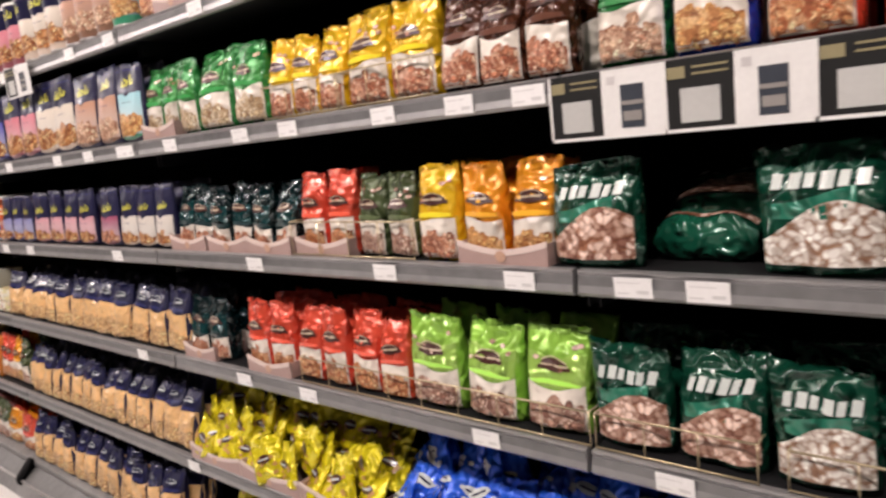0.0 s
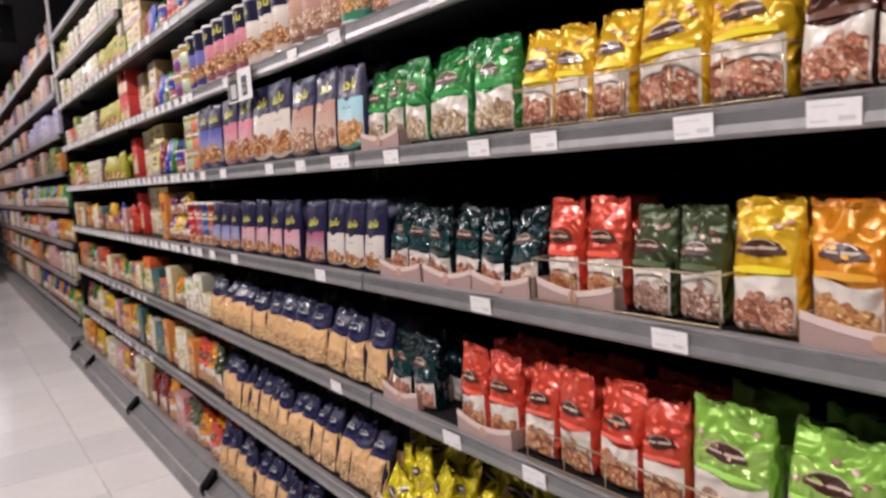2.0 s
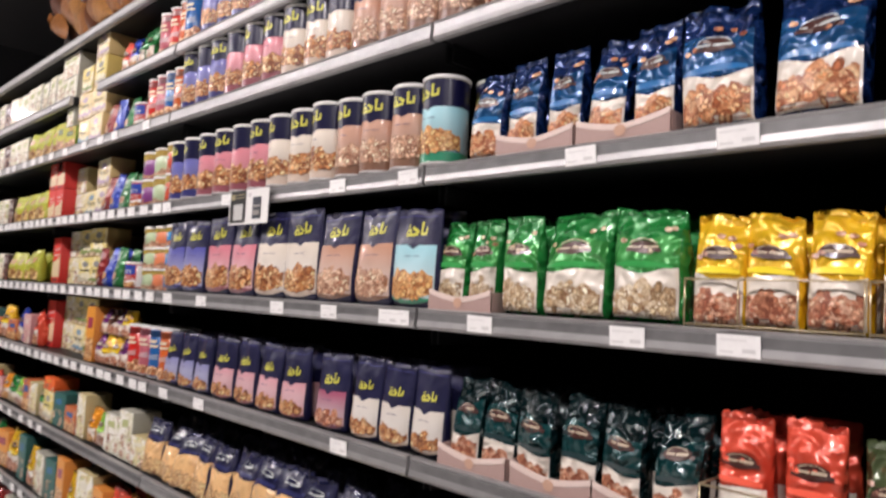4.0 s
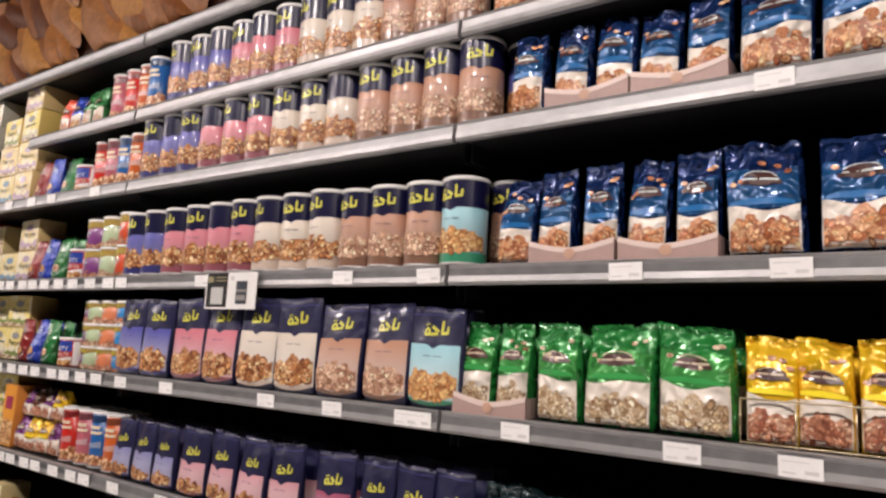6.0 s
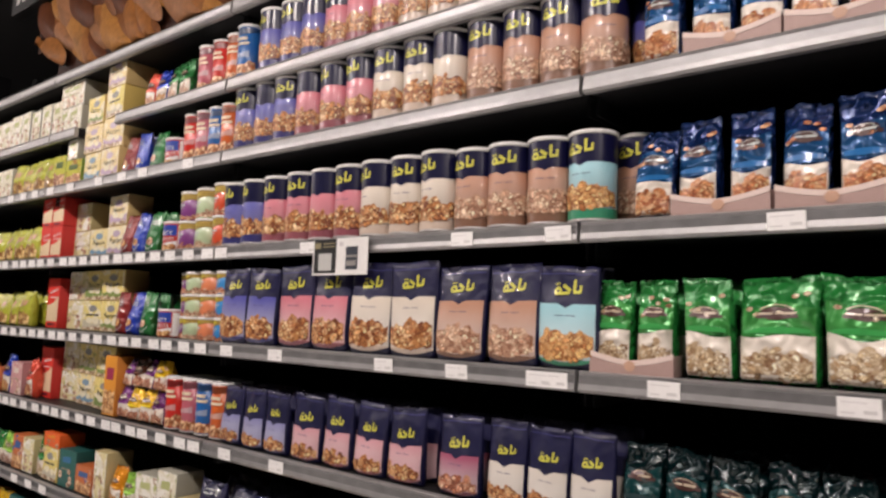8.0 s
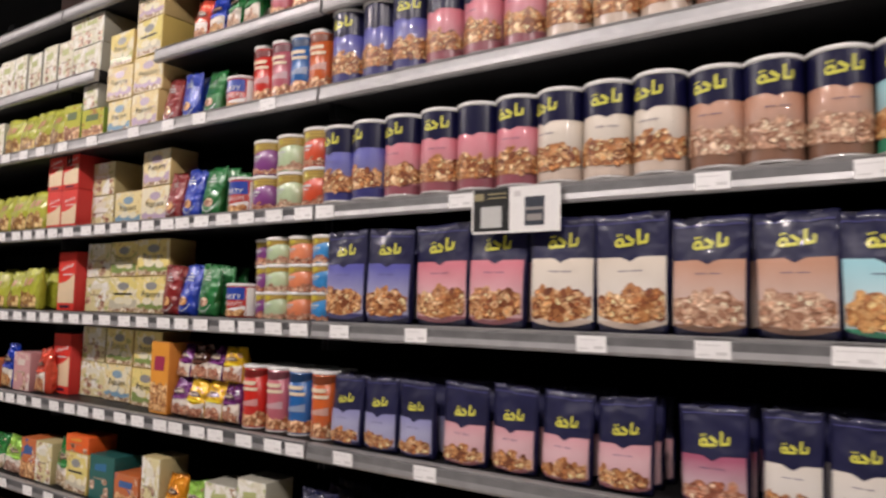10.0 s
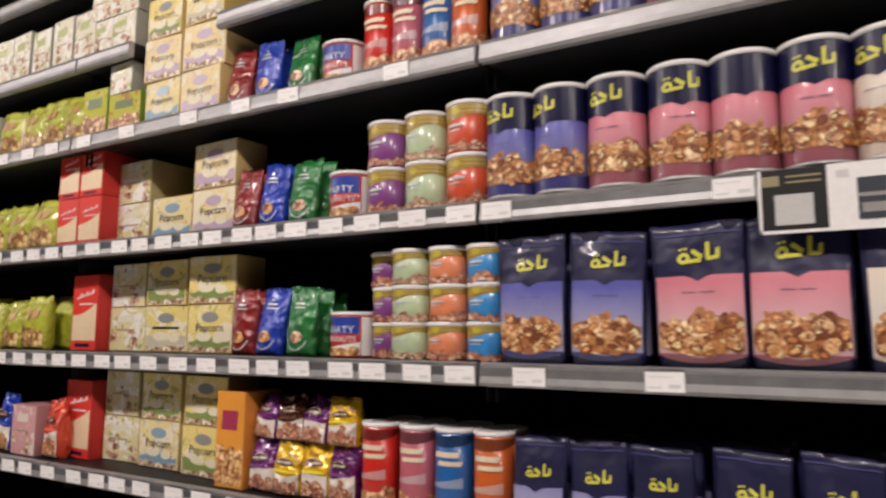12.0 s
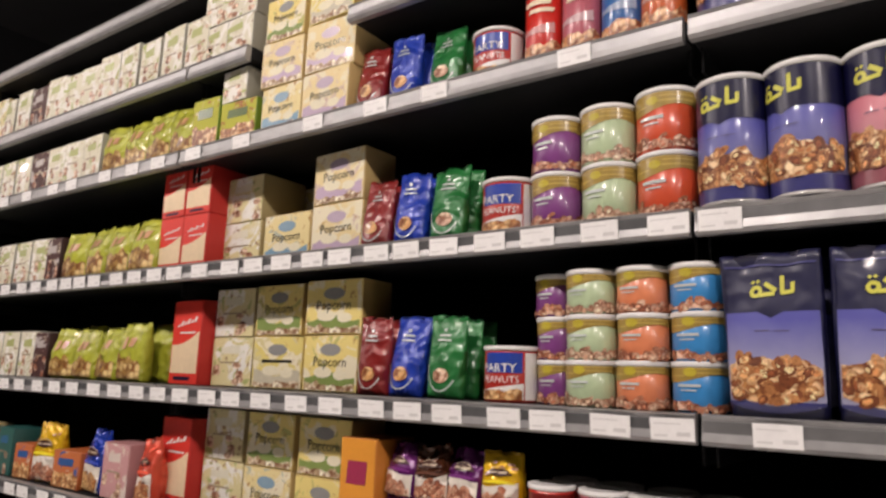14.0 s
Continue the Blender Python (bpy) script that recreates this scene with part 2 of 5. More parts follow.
def patch_bm(S, u0, u1, v0, v1, nu=8, nv=6, lift=0.0015, top=None, bottom=None):
    """A printed panel that follows the surface S(u, v, lift)."""
    rows = []
    for j in range(nv + 1):
        row = []
        for i in range(nu + 1):
            u = u0 + (u1 - u0) * i / nu
            a = v0 + (bottom(u) if bottom else 0)
            b = v1 + (top(u) if top else 0)
            row.append(S(u, a + (b - a) * j / nv, lift))
        rows.append(row)
    return grid_bm(rows)


def flat_bm(S, polys, lift=0.002):
    """Printed marks: quads and polygons in (u, v) laid on the surface."""
    bm = bmesh.new()
    for poly in polys:
        bm.faces.new([bm.verts.new(S(u, v, lift)) for u, v in poly])
    return bm


def oval(cu, cv, a, b, n=16):
    return [[(cu, cv)] + [(cu + a * math.cos(k * math.tau / n), cv + b * math.sin(k * math.tau / n)) for k in (i, i + 1)] for i in range(n)]


def arc(cu, cv, r0, r1, start, end, n=10, squash=1.0):
    out = []
    for i in range(n):
        a, b = (radians(start + (end - start) * k / n) for k in (i, i + 1))
        out.append([(cu + r * math.cos(t), cv + r * squash * math.sin(t)) for r, t in ((r0, a), (r1, a), (r1, b), (r0, b))])
    return out


def bar(u0, u1, v0, v1, slant=0.0, n=3):
    out = []
    for i in range(n):
        a, b = u0 + (u1 - u0) * i / n, u0 + (u1 - u0) * (i + 1) / n
        out.append([(a, v0), (b, v0), (b + slant, v1), (a + slant, v1)])
    return out


def mark_shapes(cu, cv, s):
    """The maker's mark: a plain run of loops, strokes and dots that climbs a little."""
    out = arc(-0.36, -0.03, 0.055, 0.145, 0, 360, 12)
    out += bar(-0.28, 0.04, -0.175, -0.08) + bar(0.17, 0.44, -0.175, -0.08)
    out += [[(-0.19, 0.09), (-0.13, 0.17), (0.10, -0.02), (0.04, -0.11)]]
    out += bar(0.155, 0.245, -0.13, 0.28, 0.01, 1) + bar(0.37, 0.455, -0.13, 0.09, 0.01, 1)
    for du, dv in ((-0.42, 0.20), (-0.31, 0.20)):
        out += [[(du - 0.05, dv), (du, dv - 0.045), (du + 0.05, dv), (du, dv + 0.045)]]
    return [[(cu + s * u, cv + s * (v + 0.12 * u)) for u, v in poly] for poly in out]


def nut_heap(S, u0, u1, v0, v1, seed, nuts, parent, label, lift=0.0028, top=None, bottom=None, size=0.0085, count=46, name="nut_picture", spill=1.0):
    """A printed heap: a dark patch with single nuts over it, each with a bright side."""
    own = random.Random(seed * 31 + 7)
    bm = patch_bm(S, u0, u1, v0, v1, 14, 5, lift, top, bottom)
    places = []
    for k in range(count):
        u = own.uniform(u0, u1) * 0.97
        a = v0 + (bottom(u) if bottom else 0)
        b = v1 + (top(u) if top else 0)
        places.append((a + (b - a) * own.uniform(0.04, 0.96 + 0.06 * spill), u))
    for k, (v, u) in enumerate(sorted(places, reverse=True)):
        a = size * own.uniform(0.7, 1.25)
        b, turn = a * own.uniform(0.5, 0.8), own.uniform(0, math.pi)
        for slot, q, up in ((1, 1.0, 0.0), (2, 0.52, 0.00001)):
            face = []
            for i in range(8):
                w = i * math.tau / 8
                p, r = q * a * math.cos(w) - (1 - q) * a * 0.25, q * b * math.sin(w) + (1 - q) * b * 0.3
                face.append(bm.verts.new(S(max(u0, min(u1, u + p * math.cos(turn) - r * math.sin(turn))), v + p * math.sin(turn) + r * math.cos(turn), lift + 0.0004 + 0.00002 * k + up)))
            bm.faces.new(face).material_index = slot
    ob = part(name, bm, nuts, parent, label)
    if ob:
        for m in LOOSE[nuts.name]:
            ob.data.materials.append(m)
    return ob


def words_bm(S, text, cu, cv, size, lift=0.0022):
    """Lettering in the built-in font, laid on the surface."""
    curve = bpy.data.curves.new("lettering", "FONT")
    curve.body, curve.size, curve.align_x, curve.align_y, curve.resolution_u = text, size, "CENTER", "CENTER", 2
    ob = bpy.data.objects.new("lettering", curve)
    me = bpy.data.meshes.new_from_object(ob)
    bm = bmesh.new()
    bm.from_mesh(me)
    for v in bm.verts:
        v.co = S(cu + v.co.x, cv + v.co.y, lift)
    bpy.data.objects.remove(ob)
    bpy.data.meshes.remove(me)
    return bm


# ---- setting ----
ZS = [0.115, 0.385, 0.70, 1.002, 1.299, 1.594, 1.90, 2.135, 2.395]
FRONT, DEPTH = 1.25, 0.42
JOINTS = [-4.46, -3.84, -2.552, -1.253, 0.0, 1.30, 2.60]

floor_base = root("floor", "polished floor of large cream and pale grey tiles", "floor", kind="structure")
part("screed", box_bm(-16, 6, -3.2, 3.2, -0.08, -0.006), surface("grout", (0.62, 0.60, 0.56), 0.6), floor_base, smooth=False)
ceiling = tagged(part("ceiling", box_bm(-16, 6, -3.2, 3.2, 3.5, 3.6), surface("dark ceiling", (0.02, 0.02, 0.021), 0.8), None, smooth=False), "dark painted ceiling of the shop hall", "ceiling", kind="structure")
wall_mat = surface("grey wall paint", (0.10, 0.10, 0.105), 0.75, 0, 25, 0.15, 0.1)
for nm, x0, x1, y0, y1, lab in (("wall_north", -16, 6, 3.0, 3.2, "plain dark wall behind the shelving"), ("wall_south", -16, 6, -3.2, -3.0, "plain dark wall across the aisle"),
                               ("wall_west", -16.2, -16, -3.2, 3.2, "plain dark wall at the far end"), ("wall_east", 6, 6.2, -3.2, 3.2, "plain dark wall behind the start")):
    tagged(part(nm, box_bm(x0, x1, y0, y1, 0, 3.5), wall_mat, None, smooth=False), lab, "wall", kind="structure")

for lamp_x in (-11.0, -8.0, -5.2, -3.3, -1.7, -0.1, 1.5, 3.3):
    fx = root("ceiling_light", "short white box light hung under the ceiling", "ceiling light", "lights over the aisle")
    fx.location = (lamp_x, -0.57, 3.23)
    part("housing", box_bm(-0.26, 0.26, -0.11, 0.11, 0.02, 0.08, 0.006), LID, fx)
    for sx in (-0.2, 0.2):
        part("hanger", rod_bm([(sx, 0, 0.08), (sx, 0, 0.285)], 0.004), CHROME, fx)

# shelving, bay by bay
RAILPROFILE = [(0.010, -0.042), (-0.004, -0.042), (-0.009, -0.036), (-0.006, -0.022), (-0.004, -0.008), (-0.007, -0.002), (-0.003, 0.0), (0.010, 0.0)]


def wedge_bm(x0, x1):
    """A bracket that slopes from the deck down to the bumper."""
    side = [(-0.112, 0.034), (-0.112, 0.058), (-0.056, 0.118), (-0.047, 0.118), (-0.047, 0.085), (-0.098, 0.040)]
    return ring_bm([[Vector((x, y, z)) for y, z in side] for x in (x0, x1)])


def bay(x0, x1, levels=range(9), notch=None, label="black steel supermarket shelving bay with grey price rails"):
    unit = root("shelving_unit", label, "shelving", "shelving bays of the aisle", "structure")
    unit.location = (x0, FRONT, 0)
    w = x1 - x0
    part("back_panel", box_bm(0, w, DEPTH, DEPTH + 0.03, 0.0, 2.75), BLACK, unit, smooth=False)
    for px in (0.0, w - 0.03):
        part("upright", box_bm(px, px + 0.03, DEPTH - 0.04, DEPTH - 0.002, 0.0, 2.75, 0.003), BLACK, unit)
    part("plinth", box_bm(0.002, w - 0.002, 0.032, DEPTH - 0.05, 0.0, ZS[0] - 0.05), STEEL, unit, smooth=False)
    for l in levels:
        z = ZS[l]
        spans = [(0.003, w - 0.003)]
        if l == 7 and notch:
            spans = [(0.003, notch[0] - x0), (notch[1] - x0, w - 0.003)]
        bm = bmesh.new()
        for a, b in spans + ([(spans[0][1], spans[1][0])] if len(spans) > 1 else []):
            y0 = 0.012 if (a, b) in spans else 0.17
            piece = bpy.data.meshes.new("piece")
            cut = box_bm(a, b, y0, DEPTH - 0.045, z - 0.034, z, 0.003)
            cut.to_mesh(piece)
            cut.free()
            bm.from_mesh(piece)
            bpy.data.meshes.remove(piece)
        sh = part("shelf", bm, STEEL, unit)
        if l == 0:
            continue
        for a, b in spans:
            rows = [[Vector((x, y, z + dz)) for y, dz in RAILPROFILE] for x in (a + 0.0015, b - 0.0015)]
            bm = grid_bm(rows)
            for side in rows:
                bm.faces.new([bm.verts.new(p) for p in side])
            part("price_rail", bm, RAIL, sh, "grey plastic price rail", smooth=False)
            part("rail_insert", box_bm(a + 0.003, b - 0.003, -0.0065, -0.0045, z - 0.0345, z - 0.0085), (INSERT if x0 > -1.3 else DARKINSERT) if l < 6 else LITINSERT, sh, "grey label strip", smooth=False)
        for px in (0.008, w - 0.012):
            part("bracket", box_bm(px, px + 0.004, 0.05, DEPTH - 0.04, z - 0.075, z - 0.034), STEEL, sh, smooth=False)
    # deep base deck with a steel edge and black brackets
    part("base_deck", box_bm(0.0, w, -0.046, 0.012, 0.084, 0.112, 0.003), DECK, unit, "grey base deck edge")
    part("channel", ring_bm([[Vector((x, y, z)) for y, z in ((-0.045, 0.084), (0.03, 0.084), (0.03, 0.044), (-0.098, 0.044))] for x in (0.001, w - 0.001)]), surface("channel grey", (0.15, 0.148, 0.145), 0.45, 0.2, 35, 0.25, 0.05, 4.0), unit, "dark grey sloped channel", smooth=False)
    part("bumper_rail", rod_bm([(0.0, -0.102, 0.048), (w, -0.102, 0.048)], 0.0055, 10), CHROME, unit, "scuffed steel bumper rail")
    part("kick_plate", ring_bm([[Vector((x, y, z)) for y, z in ((-0.098, 0.043), (0.03, 0.043), (0.03, 0.0), (-0.128, 0.0))] for x in (0.001, w - 0.001)]), DECK, unit, smooth=False)
    part("bumper_bracket", wedge_bm(0.002, 0.04), BLACK, unit, "black plastic bumper bracket")
    return unit


for a, b in zip(JOINTS, JOINTS[1:]):
    bay(a, b, notch=(-2.312, -1.975) if a == -2.552 else None)

# ---- packs ----
def bag_surface(w, h, d, p, seed, top_thin, waist=0.0, flare=0.0, wrinkle=0.004):
    """Front skin of a filled bag: S(u, v, lift), and its thickness and width by height."""
    off = Vector((seed * 3.7, seed * 1.9, seed * 5.3))
    own = random.Random(seed * 17 + int(w * 1000))
    skew, droop, nod = (own.uniform(-1, 1) * wrinkle * k for k in (1.3, 0.9, 1.2))

    def warp(p):
        k = max(0.0, p.z / h)
        return Vector((p.x + skew * k * k, p.y + nod * k * k, p.z - droop * (2 * p.x / w) * k - abs(droop) * k + wrinkle * 0.9 * k ** 4 * noise.noise(Vector((p.x * 48, seed * 1.7, 2.0)))))

    def thick(v):
        k = v / h
        low = min(1.0, 0.55 + 6 * k) if k < 0.08 else 1.0
        high = 1.0 if k < 1 - top_thin else max(0.0, (1 - k) / top_thin) ** 0.8
        return d * low * max(0.035, high)

    def width(v):
        k = v / h
        return w * (1 + flare * (k - 0.5) - waist * math.sin(math.pi * k))

    def crease(u, v):
        q = Vector((u * 22, v * 17, 0)) + off
        fine = noise.noise(q * 2.0) * 0.3
        near_top = 1.0 + 1.6 * max(0.0, v / h - 0.6)
        fold = 0.6 * max(0.0, v / h - 0.45) * math.sin(u * 150 / (1 + 4 * w) + 9 * noise.noise(off))
        return wrinkle * (noise.noise(q) + fine + fold) * near_top

    def S(u, v, lift=0.0):
        half = width(v) / 2
        k = min(1.0, abs(u) / half)
        y = thick(v) / 2 * (1 - k ** p) ** (1 / p)
        return warp(Vector((u, -y - lift - crease(u, v) * (1 - k ** 4), v)))

    return S, thick, width, (crease, warp)


def bag_body(w, h, d, p, S, thick, width, crease, rows=20, n=8, jag=0.004):
    """The closed skin of a bag: front and back sheets that meet at the sides."""
    side = [math.sin(math.pi / 2 * i / n) for i in range(-n, n + 1)]
    side = [0.6 * k + 0.4 * i / n for k, i in zip(side, range(-n, n + 1))]
    rings = []
    for j in range(rows + 1):
        v = h * j / rows
        half = width(v) / 2
        up = [jag * (0.5 if i % 2 else -0.5) if j == rows else 0 for i in range(4 * n)]
        front = [S(half * k, v) for k in side]
        back = []
        for k in side[-2:0:-1]:
            y = thick(v) / 2 * (1 - abs(k) ** p) ** (1 / p)
            back.append(crease[1](Vector((half * k, y + crease[0](half * k, v) * (1 - k ** 4), v))))
        rings.append([q + Vector((0, 0, dz)) for q, dz in zip(front + back, up)])
    return ring_bm(rings)


def heap_top(seed, amp=0.008):
    return lambda u: amp * noise.noise(Vector((u * 55, seed * 2.1, 0.3))) + amp * 0.6 * noise.noise(Vector((u * 130, seed, 4.3)))


POUCH = {  # panel colour, nuts, words for the label
    "periwinkle": ((0.135, 0.135, 0.43), MIXED, "periwinkle blue"),
    "pink": ((0.66, 0.25, 0.30), MIXED, "rose pink"),
    "white": ((0.74, 0.67, 0.58), MIXED, "cream white"),
    "tan": ((0.56, 0.33, 0.23), PALE, "copper tan"),
    "plum": ((0.42, 0.13, 0.21), ROSY, "plum pink"),
    "teal": ((0.40, 0.66, 0.72), GOLD, "pale turquoise"),
}


def stand_pouch(key, seed, w=0.125, h=0.202, d=0.055, split=0.63):
    colour, nuts, words = POUCH[key]
    thing = root("nut_pouch", f"navy and {words} stand-up nut pouch standing on a shelf", "snack pouch", "navy-topped nut pouches")
    S, thick, width, crease = bag_surface(w, h, d, 2.4, seed, 0.75, -0.015, 0.07, 0.0042)
    part("body", bag_body(w, h, d, 2.4, S, thick, width, crease, jag=0.0), NAVY, thing)
    panel = ink_fade(key, tuple(0.5 * c + 0.34 for c in colour), colour, h * 0.26, h * (split - 0.02))
    e = w * 0.465
    panel_part = part("colour_panel", patch_bm(S, -e, e, h * 0.03, h * split, 14, 12, 0.0018, top=lambda u: -0.009 * max(0, 1 - abs(u) / 0.016), bottom=lambda u: 0.4 * u * u / w), panel, thing, words + " printed panel")
    part("foot_band", patch_bm(S, -e, e, h * 0.03, h * 0.095, 12, 2, 0.0022, bottom=lambda u: 0.4 * u * u / w), ink(key + " foot", {"white": (0.62, 0.52, 0.44), "teal": (0.07, 0.33, 0.20)}.get(key, tuple(0.5 * c for c in colour)), 0.3), panel_part)
    nut_heap(S, -e * 0.97, e * 0.97, h * 0.08, h * (split - 0.27), seed, nuts, panel_part, "printed heap of mixed nuts", 0.0028, lambda u: heap_top(seed, 0.012)(u) - 0.5 * u * u / w, lambda u: 0.5 * u * u / w, w * 0.082, 52)
    part("side_seal", patch_bm(S, -w * 0.495, -w * 0.47, h * 0.06, h * 0.9, 1, 10, 0.0012), NAVYINK, thing)
    part("emblem", flat_bm(S, mark_shapes(0.004, h * (split + 0.145), w * 0.47), 0.0022), LIMEDIM, thing, "lime yellow maker's mark")
    part("caption", flat_bm(S, bar(-w * 0.17, -w * 0.02, h * (split - 0.12), h * (split - 0.113)) + bar(w * 0.02, w * 0.17, h * (split - 0.12), h * (split - 0.113)), 0.0024), ink("caption slate", (0.16, 0.14, 0.24)), thing)
    part("zip_strip", patch_bm(S, -e, e, h * 0.918, h * 0.928, 10, 1, 0.002), ink("zip", (0.13, 0.13, 0.30), 0.2), thing)
    return thing, d


FILM = {  # film colour, nuts, emblem, words
    "green": ((0.03, 0.25, 0.06), SEED, BROWNINK, "bright green"),
    "yellow": ((0.80, 0.52, 0.02), ROSY, BROWNINK, "golden yellow"),
    "orange": ((0.80, 0.34, 0.02), GOLD, BROWNINK, "orange"),
    "blue": ((0.014, 0.045, 0.16), AMBER, BROWNINK, "dark blue"),
    "red": ((0.72, 0.11, 0.06), AMBER, BROWNINK, "red"),
    "black": ((0.005, 0.028, 0.032), ROSY, BROWNINK, "black-green"),
    "olive": ((0.10, 0.13, 0.06), WALNUT, BROWNINK, "olive green"),
    "brown": ((0.11, 0.04, 0.02), ROSY, BROWNINK, "dark brown"),
    "lime": ((0.34, 0.61, 0.10), WALNUT, BROWNINK, "lime green"),
    "navy": ((0.014, 0.018, 0.095), TOFFEE, BROWNINK, "navy blue"),
    "maroon": ((0.27, 0.022, 0.02), GOLD, BROWNINK, "maroon"),
    "royal": ((0.022, 0.065, 0.43), GOLD, BROWNINK, "royal blue"),
    "emerald": ((0.025, 0.20, 0.055), PALE, BROWNINK, "emerald green"),
    "purple": ((0.16, 0.02, 0.17), ROSY, BROWNINK, "purple"),
}


def film_bag(key, seed, w=0.09, h=0.165, d=0.06):
    """A gusseted nut bag: film above, white field with nuts below."""
    colour, nuts, emblem, words = FILM[key]
    thing = root("nut_bag", f"{words} glossy film bag of nuts standing on a shelf", "snack bag", words + " nut bags")
    S, thick, width, crease = bag_surface(w, h, d, 3.0, seed, 0.46, 0.03, 0.02, 0.0095 if key in ("blue", "black", "navy") else 0.008)
    part("body", bag_body(w, h, d, 3.4, S, thick, width, crease), foil(key, colour, 0.19 if key in ("blue", "black") else 0.27, 0.45 if key in ("blue", "black") else 0.25, 1.0 if key in ("blue", "black", "brown", "olive") else 0.55), thing)
    e = w * (0.485 if key == "navy" else 0.445)
    split = {"navy": 0.62, "black": 0.36, "blue": 0.40}.get(key, 0.44)
    field = ("peach field", (0.82, 0.54, 0.27)) if key == "navy" else ("white field", (0.80, 0.74, 0.66))
    wave = lambda u: 0.004 * math.sin(u * 60 + seed) + 0.2 * u * u / w
    field_part = part("white_field", patch_bm(S, -e, e, h * 0.035, h * split, 14, 10, 0.0022, top=wave), foil(*field, 0.36, 0.0, 0.5), thing, "pale printed field")
    nut_heap(S, -e * 0.95, e * 0.95, h * 0.05, h * {"navy": 0.32, "black": 0.27}.get(key, 0.31), seed, nuts, field_part, "printed heap of nuts", 0.0032, lambda u: 1.5 * heap_top(seed)(u) - 0.5 * u * u / w, None, min(0.0095, 0.095 * w), 58, spill=2.0)
    ev = h * (0.66 if key != "navy" else 0.80)
    if key in ("blue", "green", "lime", "black"):
        mid = {"blue": (0.022, 0.11, 0.27), "green": (0.085, 0.37, 0.10), "lime": (0.44, 0.68, 0.16), "black": (0.009, 0.068, 0.072)}[key]
        part("mid_field", patch_bm(S, -e, e, h * (split + 0.005), h * 0.74, 12, 8, 0.0016, top=lambda u: 0.006 * math.sin(u * 70 + seed)), foil(key + " mid", mid, 0.24, 0.3, 0.7), thing, "lighter printed field")
    part("emblem", flat_bm(S, oval(0, ev, min(w * 0.29, 0.027), h * 0.062) + bar(-min(w * 0.34, 0.032), min(w * 0.34, 0.032), ev - h * 0.045, ev - h * 0.012), 0.0032), emblem if key != "navy" else NAVYINK, thing, "oval maker's mark")
    part("emblem_band", flat_bm(S, bar(-w * 0.22, -w * 0.04, ev - 0.002, ev + 0.001, 0.002) + bar(-w * 0.01, w * 0.22, ev - 0.002, ev + 0.002, 0.002) + arc(0, ev + 0.001, w * 0.20, w * 0.225, 20, 160, 8, 0.5), 0.0042), SILVER if key in ("blue", "navy") else ink("wheat", (0.62, 0.52, 0.40)), thing)
    light = ink(key + " light", (0.035, 0.20, 0.46) if key == "blue" else tuple(min(1, c * 1.5 + 0.03) for c in colour), 0.3)
    part("caption_band", patch_bm(S, -w * 0.40, w * 0.40, h * (split + 0.035), h * (split + 0.095), 10, 2, 0.003, top=lambda u: -0.3 * u * u / w), light, thing)
    dots = []
    for k in range(5):
        dots += oval(w * (0.36 * math.cos(k * 1.9 + seed)), h * (0.73 + 0.11 * math.sin(k * 2.3 + seed)), min(w * 0.075, 0.006), h * 0.022, 9)
    part("nut_specks", flat_bm(S, dots, 0.003), nuts if key in ("green", "blue", "lime", "olive", "yellow") else light, thing)
    part("top_seal", patch_bm(S, -w * 0.48, w * 0.48, h * 0.955, h * 0.998, 14, 2, 0.0016), foil(key + " seal", tuple(c * 0.8 + 0.01 for c in colour), 0.25), thing)
    return thing, d


def arc_pouch(key, seed, w=0.078, h=0.145, d=0.045):
    """A matt pouch with a small cluster of nuts inside a silver arc."""
    colour, nuts, emblem, words = FILM[key]
    thing = root("nut_pouch", f"{words} pouch with a silver arc and a nut cluster", "snack pouch", words + " arc pouches")
    S, thick, width, crease = bag_surface(w, h, d, 2.4, seed, 0.6, 0.0, 0.05, 0.005)
    part("body", bag_body(w, h, d, 2.4, S, thick, width, crease), foil(key + " matt", colour, 0.36, 0.1, 0.35), thing)
    part("nut_picture", flat_bm(S, oval(0, h * 0.26, w * 0.22, h * 0.09, 14), 0.003), nuts, thing, "printed cluster of nuts")
    part("silver_arc", flat_bm(S, arc(0.0, h * 0.36, w * 0.385, w * 0.41, 175, 330, 14, 1.4), 0.003), SILVER, thing)
    part("caption", flat_bm(S, bar(-w * 0.16, w * 0.16, h * 0.74, h * 0.765) + bar(-w * 0.2, w * 0.2, h * 0.68, h * 0.70) + bar(-w * 0.04, w * 0.04, h * 0.80, h * 0.84), 0.003), SILVER, thing)
    return thing, d


